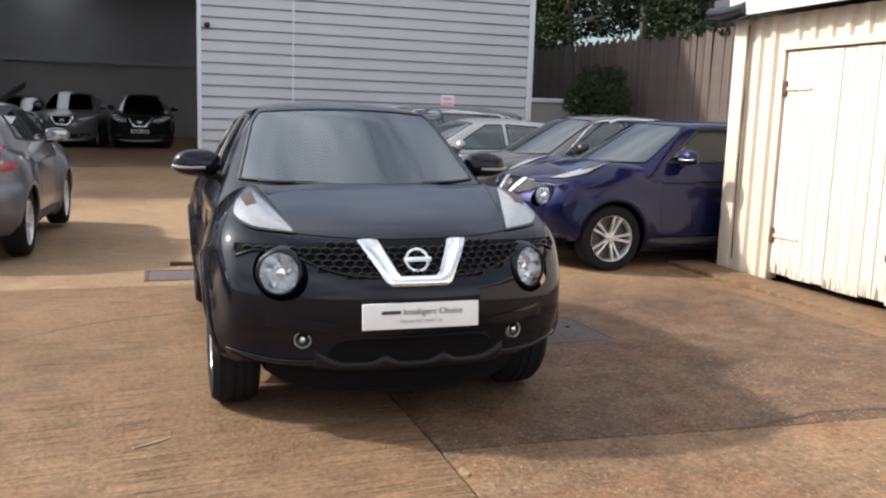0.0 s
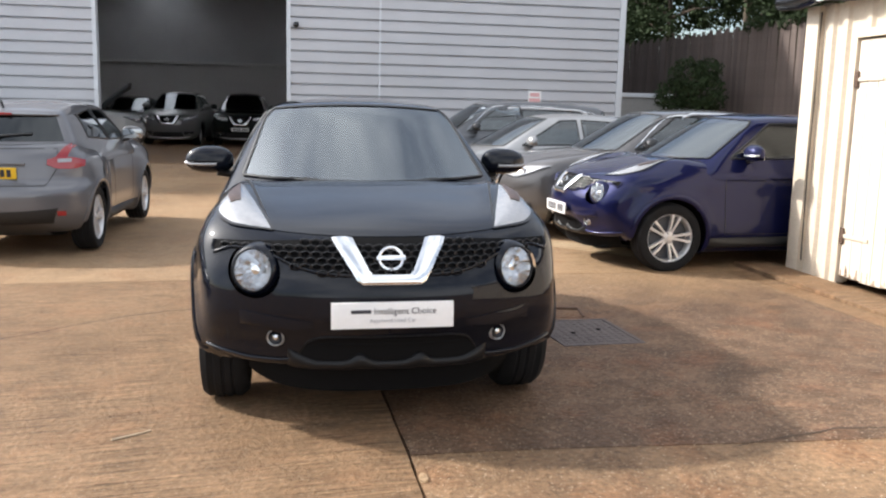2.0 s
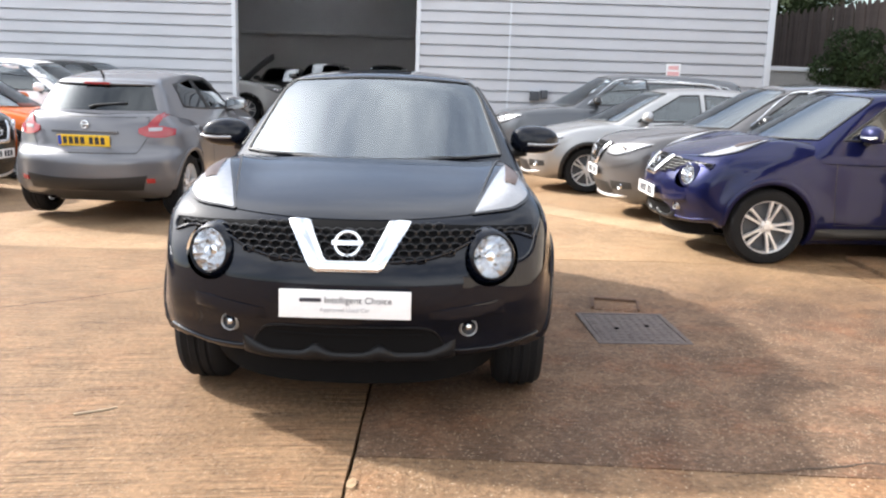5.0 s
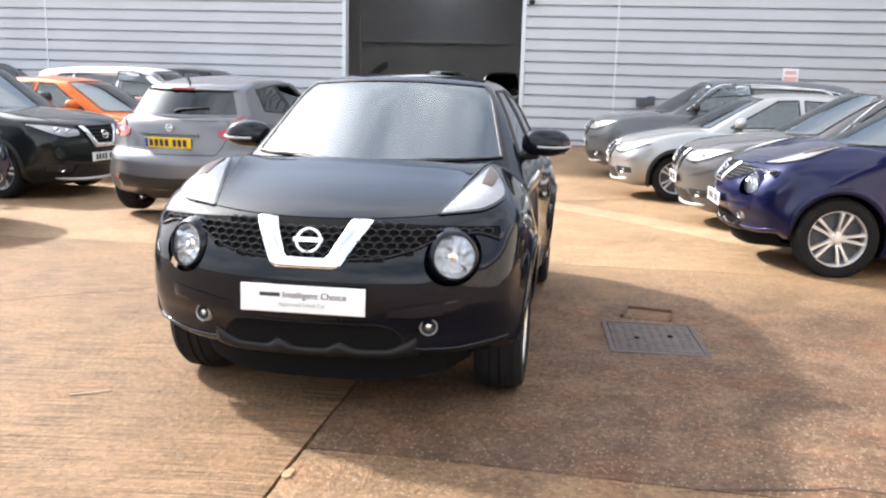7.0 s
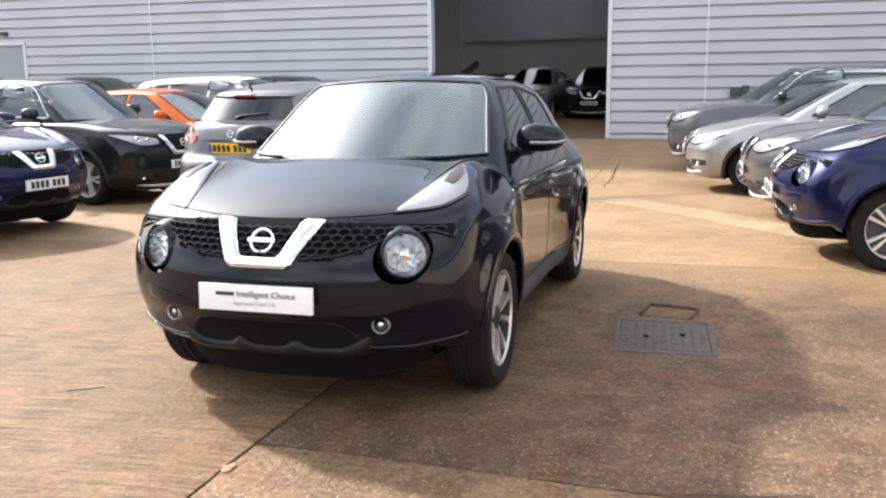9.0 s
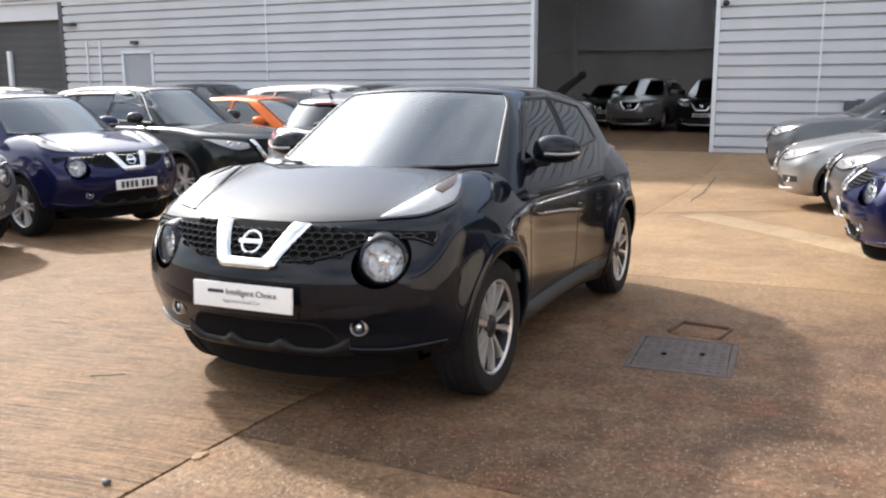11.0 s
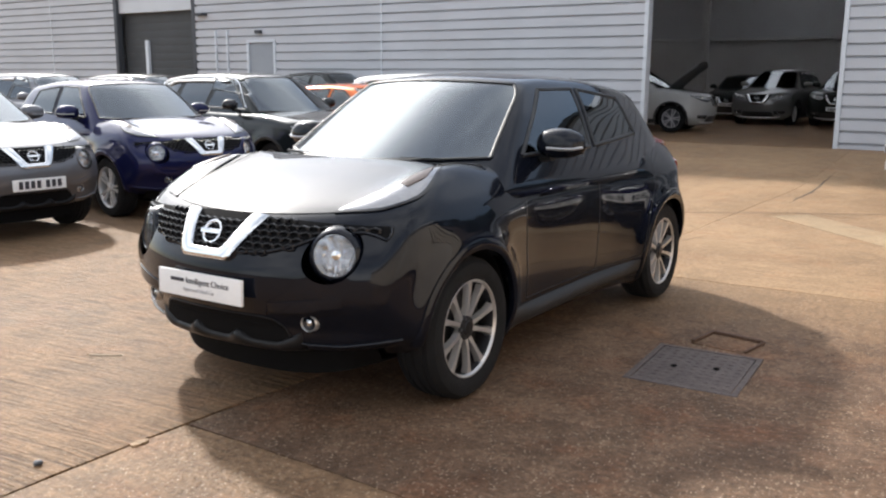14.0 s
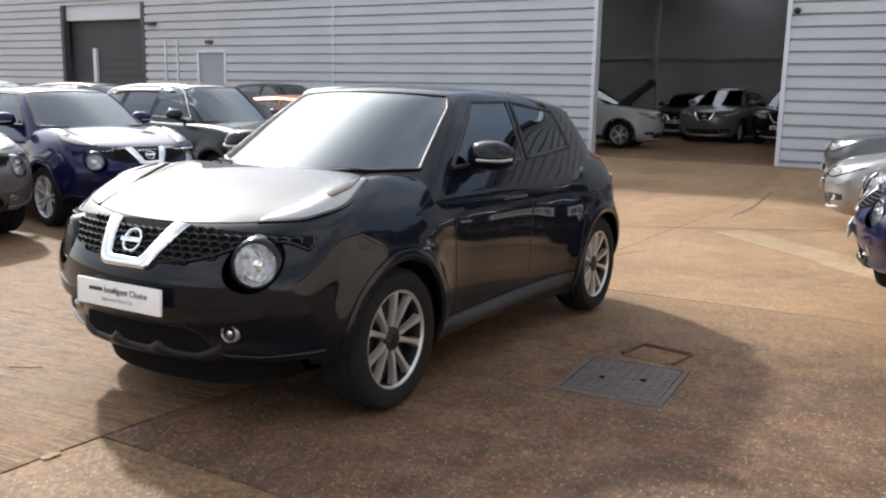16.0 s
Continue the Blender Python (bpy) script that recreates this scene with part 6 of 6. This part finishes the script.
def leaf_cloud(blobs, count, size, seed):
    """Many small folded leaves spread in and on rough lumps."""
    r = np.random.RandomState(seed)
    pick = r.choice(len(blobs), count, p=np.array([b[3] ** 2 for b in blobs]) / sum(b[3] ** 2 for b in blobs))
    c = np.array([b[:3] for b in blobs])[pick]
    rad = np.array([b[3] for b in blobs])[pick]
    d = r.normal(size=(count, 3))
    d /= np.linalg.norm(d, axis=1)[:, None]
    p = c + d * (rad * (0.55 + 0.5 * r.rand(count)))[:, None] * np.array([1, 1, 0.85])
    a, b = r.normal(size=(count, 3)), r.normal(size=(count, 3))
    a /= np.linalg.norm(a, axis=1)[:, None]
    b -= a * (a * b).sum(1)[:, None]
    b /= np.linalg.norm(b, axis=1)[:, None]
    s = (size * (0.6 + 0.8 * r.rand(count)))[:, None]
    fold = np.cross(a, b) * s * 0.25
    v = np.stack([p - a * s, p + b * s * 0.5 + fold, p + a * s, p - b * s * 0.5 + fold], 1).reshape(-1, 3)
    k = np.arange(count) * 4
    return v, np.concatenate([np.stack([k, k + 1, k + 2], 1), np.stack([k, k + 2, k + 3], 1)])


def tree(x, y, h, spread, seed, leaves=7600):
    r = random.Random(seed)
    t = thing("tree", "tall leafy tree behind the fence", "tree", pose(x, y, 0), "trees behind the fence")
    lean = (r.uniform(-0.5, 0.5), r.uniform(-0.5, 0.5))
    trunk = [(lean[0] * k ** 2, lean[1] * k ** 2, -0.2 + h * 0.8 * k) for k in (0, 0.2, 0.4, 0.6, 0.8, 1.0)]
    verts, faces = [], []

    def limb(pts, r0, r1):
        for k in range(len(pts) - 1):
            a, b = r0 + (r1 - r0) * k / (len(pts) - 1), r0 + (r1 - r0) * (k + 1) / (len(pts) - 1)
            vv, ff = tube([pts[k], pts[k + 1]], a, 7)
            top, base = Vector(pts[k + 1]), len(verts)
            vv = [v if i < 7 else top + (Vector(v) - top) * (b / a) for i, v in enumerate(vv)]
            verts.extend(vv)
            faces.extend(tuple(base + i for i in f) for f in ff[:-2])

    limb(trunk, 0.19, 0.05)
    blobs = []
    for k in range(15):
        f = r.uniform(0.3, 1.0)
        i = min(4, int(f * 5))
        p = Vector(trunk[i]).lerp(Vector(trunk[i + 1]), f * 5 - i)
        a, ln = r.uniform(0, 6.28), spread * r.uniform(0.45, 1.0) * (1.2 - 0.6 * f)
        q = p + Vector((math.cos(a) * ln, math.sin(a) * ln, ln * r.uniform(0.1, 0.7)))
        mid = p.lerp(q, 0.5) + Vector((0, 0, 0.15))
        limb([tuple(p), tuple(mid), tuple(q)], 0.06, 0.02)
        blobs.append((*q, r.uniform(0.5, 1.15)))
        if r.random() < 0.7:
            blobs.append((*mid, r.uniform(0.35, 0.8)))
    part("trunk", (verts, faces), BARK, t, "", 60)
    part("crown", leaf_cloud(blobs, leaves, 0.10, seed), LEAF, t, "", 20)


for k, (x, y, h, s) in enumerate(((-5.5, 37.5, 9, 2.6), (-2.6, 36.5, 8, 2.6), (-0.2, 35.0, 9.5, 2.5), (1.6, 31.5, 8.5, 2.6), (3.6, 29.0, 9, 2.6), (5.2, 26.0, 8, 2.5), (6.8, 22.5, 9, 2.7), (8.6, 19.5, 8.5, 2.6), (1.4, 40, 11, 3.4), (6.5, 33, 11, 3.4), (11, 25, 11, 3.4))):
    tree(x, y, h, s, 40 + k)
bush = thing("ivy_bush", "dark green bush against the fence", "bush", pose(1.75, 21.6, 0.0))
part("stems", tube([(0, 0, -0.2), (0.05, 0.0, 0.9), (-0.05, 0.0, 1.8), (0.05, 0, 2.3)], 0.05, 7), BARK, bush)
part("foliage", leaf_cloud([(0, 0, 2.3, 0.5), (0.35, -0.35, 1.9, 0.5), (-0.35, 0.1, 1.85, 0.45), (0.1, 0.0, 1.4, 0.6), (0.4, 0.1, 2.45, 0.34)], 4200, 0.05, 7), IVY, bush, "", 20)
topping = thing("creeper", "green creeper lying along the top of the fence", "creeper", pose(0, 0, 0))
part("foliage", leaf_cloud([((FA + FD * (13 + 0.45 * k)).x, (FA + FD * (13 + 0.45 * k)).y, 3.44 + 0.04 * math.sin(k * 1.7), 0.16 + 0.05 * math.sin(k * 2.3)) for k in range(30)], 3600, 0.045, 11), IVY, topping, "", 20)

# ---- the cars in the yard ----
ROW_R, ROW_L = "cars parked beside the shed", "cars parked across the yard"
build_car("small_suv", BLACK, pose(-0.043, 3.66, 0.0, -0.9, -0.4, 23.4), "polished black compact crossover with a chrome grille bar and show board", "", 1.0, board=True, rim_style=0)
build_car("small_suv", BLUE, pose(0.067, 9.14, -0.062, 0, 0, -64), "metallic blue compact crossover with silver twin-spoke wheels", ROW_R, 0.7)
build_car("crossover", TAUPE, pose(-0.95, 11.12, -0.075, 0, 0, -65), "warm grey crossover with a chrome grille bar and roof rails", ROW_R, 0.6, chrome_line=True)
build_car("hatch", SILVER, pose(-2.62, 13.22, -0.09, 0, 0, -65), "silver family hatchback in the parked row", ROW_R, 0.6)
build_car("suv", SLATE, pose(-3.95, 15.4, -0.06, 0, 0, -65), "dark grey sport utility car with chrome window line", ROW_R, 0.6, chrome_line=True)
build_car("small_suv", GREY, pose(-6.62, 11.05, -0.095, 0, 0, 201.4), "grey compact crossover showing its yellow rear plate", ROW_L, 0.7)
build_car("suv", GREEN, pose(-7.55, 8.31, -0.14, 0, 0, 106), "near-black sport utility car with chrome window line and rails", ROW_L, 0.6, chrome_line=True)
build_car("small_suv", BLUE, pose(-6.1, 5.72, -0.108, 0, 0, 104.5), "metallic dark blue compact crossover with a white plate", ROW_L, 0.7)
build_car("small_suv", GREY, pose(-5.36, 3.80, -0.092, 0, 0, 110.5), "grey compact crossover with chrome grille bar", ROW_L, 0.7)
build_car("hatch", ORANGE, pose(-8.34, 10.7, -0.15, 0, 0, 110), "bright orange hatchback in the second row", ROW_L, 0.45)
build_car("suv", WHITE, pose(-9.35, 13.15, -0.12, 0, 0, 113.6), "white estate-like utility car with roof rails", ROW_L, 0.45)
build_car("hatch", GREEN, pose(-10.4, 15.45, height(-12.4, 14.6), 0, 0, 113.6), "dark hatchback close to the hall wall", ROW_L, 0.4)
for k, (kind, col, x, y, a, lab) in enumerate((("suv", GREY, -13.2, 6.2, 113.6, "grey sport utility car in the back row"), ("suv", GREEN, -14.0, 8.4, 113.6, "dark sport utility car in the back row"), ("hatch", WHITE, -13.5, 11.0, 113.6, "white hatchback in the back row"), ("suv", GREY, -12.2, 3.6, 113.6, "grey roof-railed car in the back row"), ("hatch", GREEN, -14.8, 13.0, 113.6, "dark hatchback in the back row"))):
    build_car(kind, col, pose(2.3 + 1.09 * (x - 2.3), 1.2 + 1.09 * (y - 1.2), height(1.09 * x - 2.0, 1.09 * y - 0.9), 0, 0, a), lab, "cars in the back row", 0.4, plates=False)
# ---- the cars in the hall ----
for kind, col, x, y, a, lab in (("suv", SHADESILVER, -13.3, 24.3, 20, "silver sport utility car standing in the hall"), ("suv", GREEN, -11.4, 25.3, 22, "dark sport utility car standing in the hall"), ("hatch", GREEN, -15.8, 26.0, 25, "dark hatchback standing in the hall"), ("suv", SHADEWHITE, -11.9, 20.9, 118, "white utility car with its bonnet raised")):
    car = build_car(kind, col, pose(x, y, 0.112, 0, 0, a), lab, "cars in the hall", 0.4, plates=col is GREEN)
    if col is SHADEWHITE:
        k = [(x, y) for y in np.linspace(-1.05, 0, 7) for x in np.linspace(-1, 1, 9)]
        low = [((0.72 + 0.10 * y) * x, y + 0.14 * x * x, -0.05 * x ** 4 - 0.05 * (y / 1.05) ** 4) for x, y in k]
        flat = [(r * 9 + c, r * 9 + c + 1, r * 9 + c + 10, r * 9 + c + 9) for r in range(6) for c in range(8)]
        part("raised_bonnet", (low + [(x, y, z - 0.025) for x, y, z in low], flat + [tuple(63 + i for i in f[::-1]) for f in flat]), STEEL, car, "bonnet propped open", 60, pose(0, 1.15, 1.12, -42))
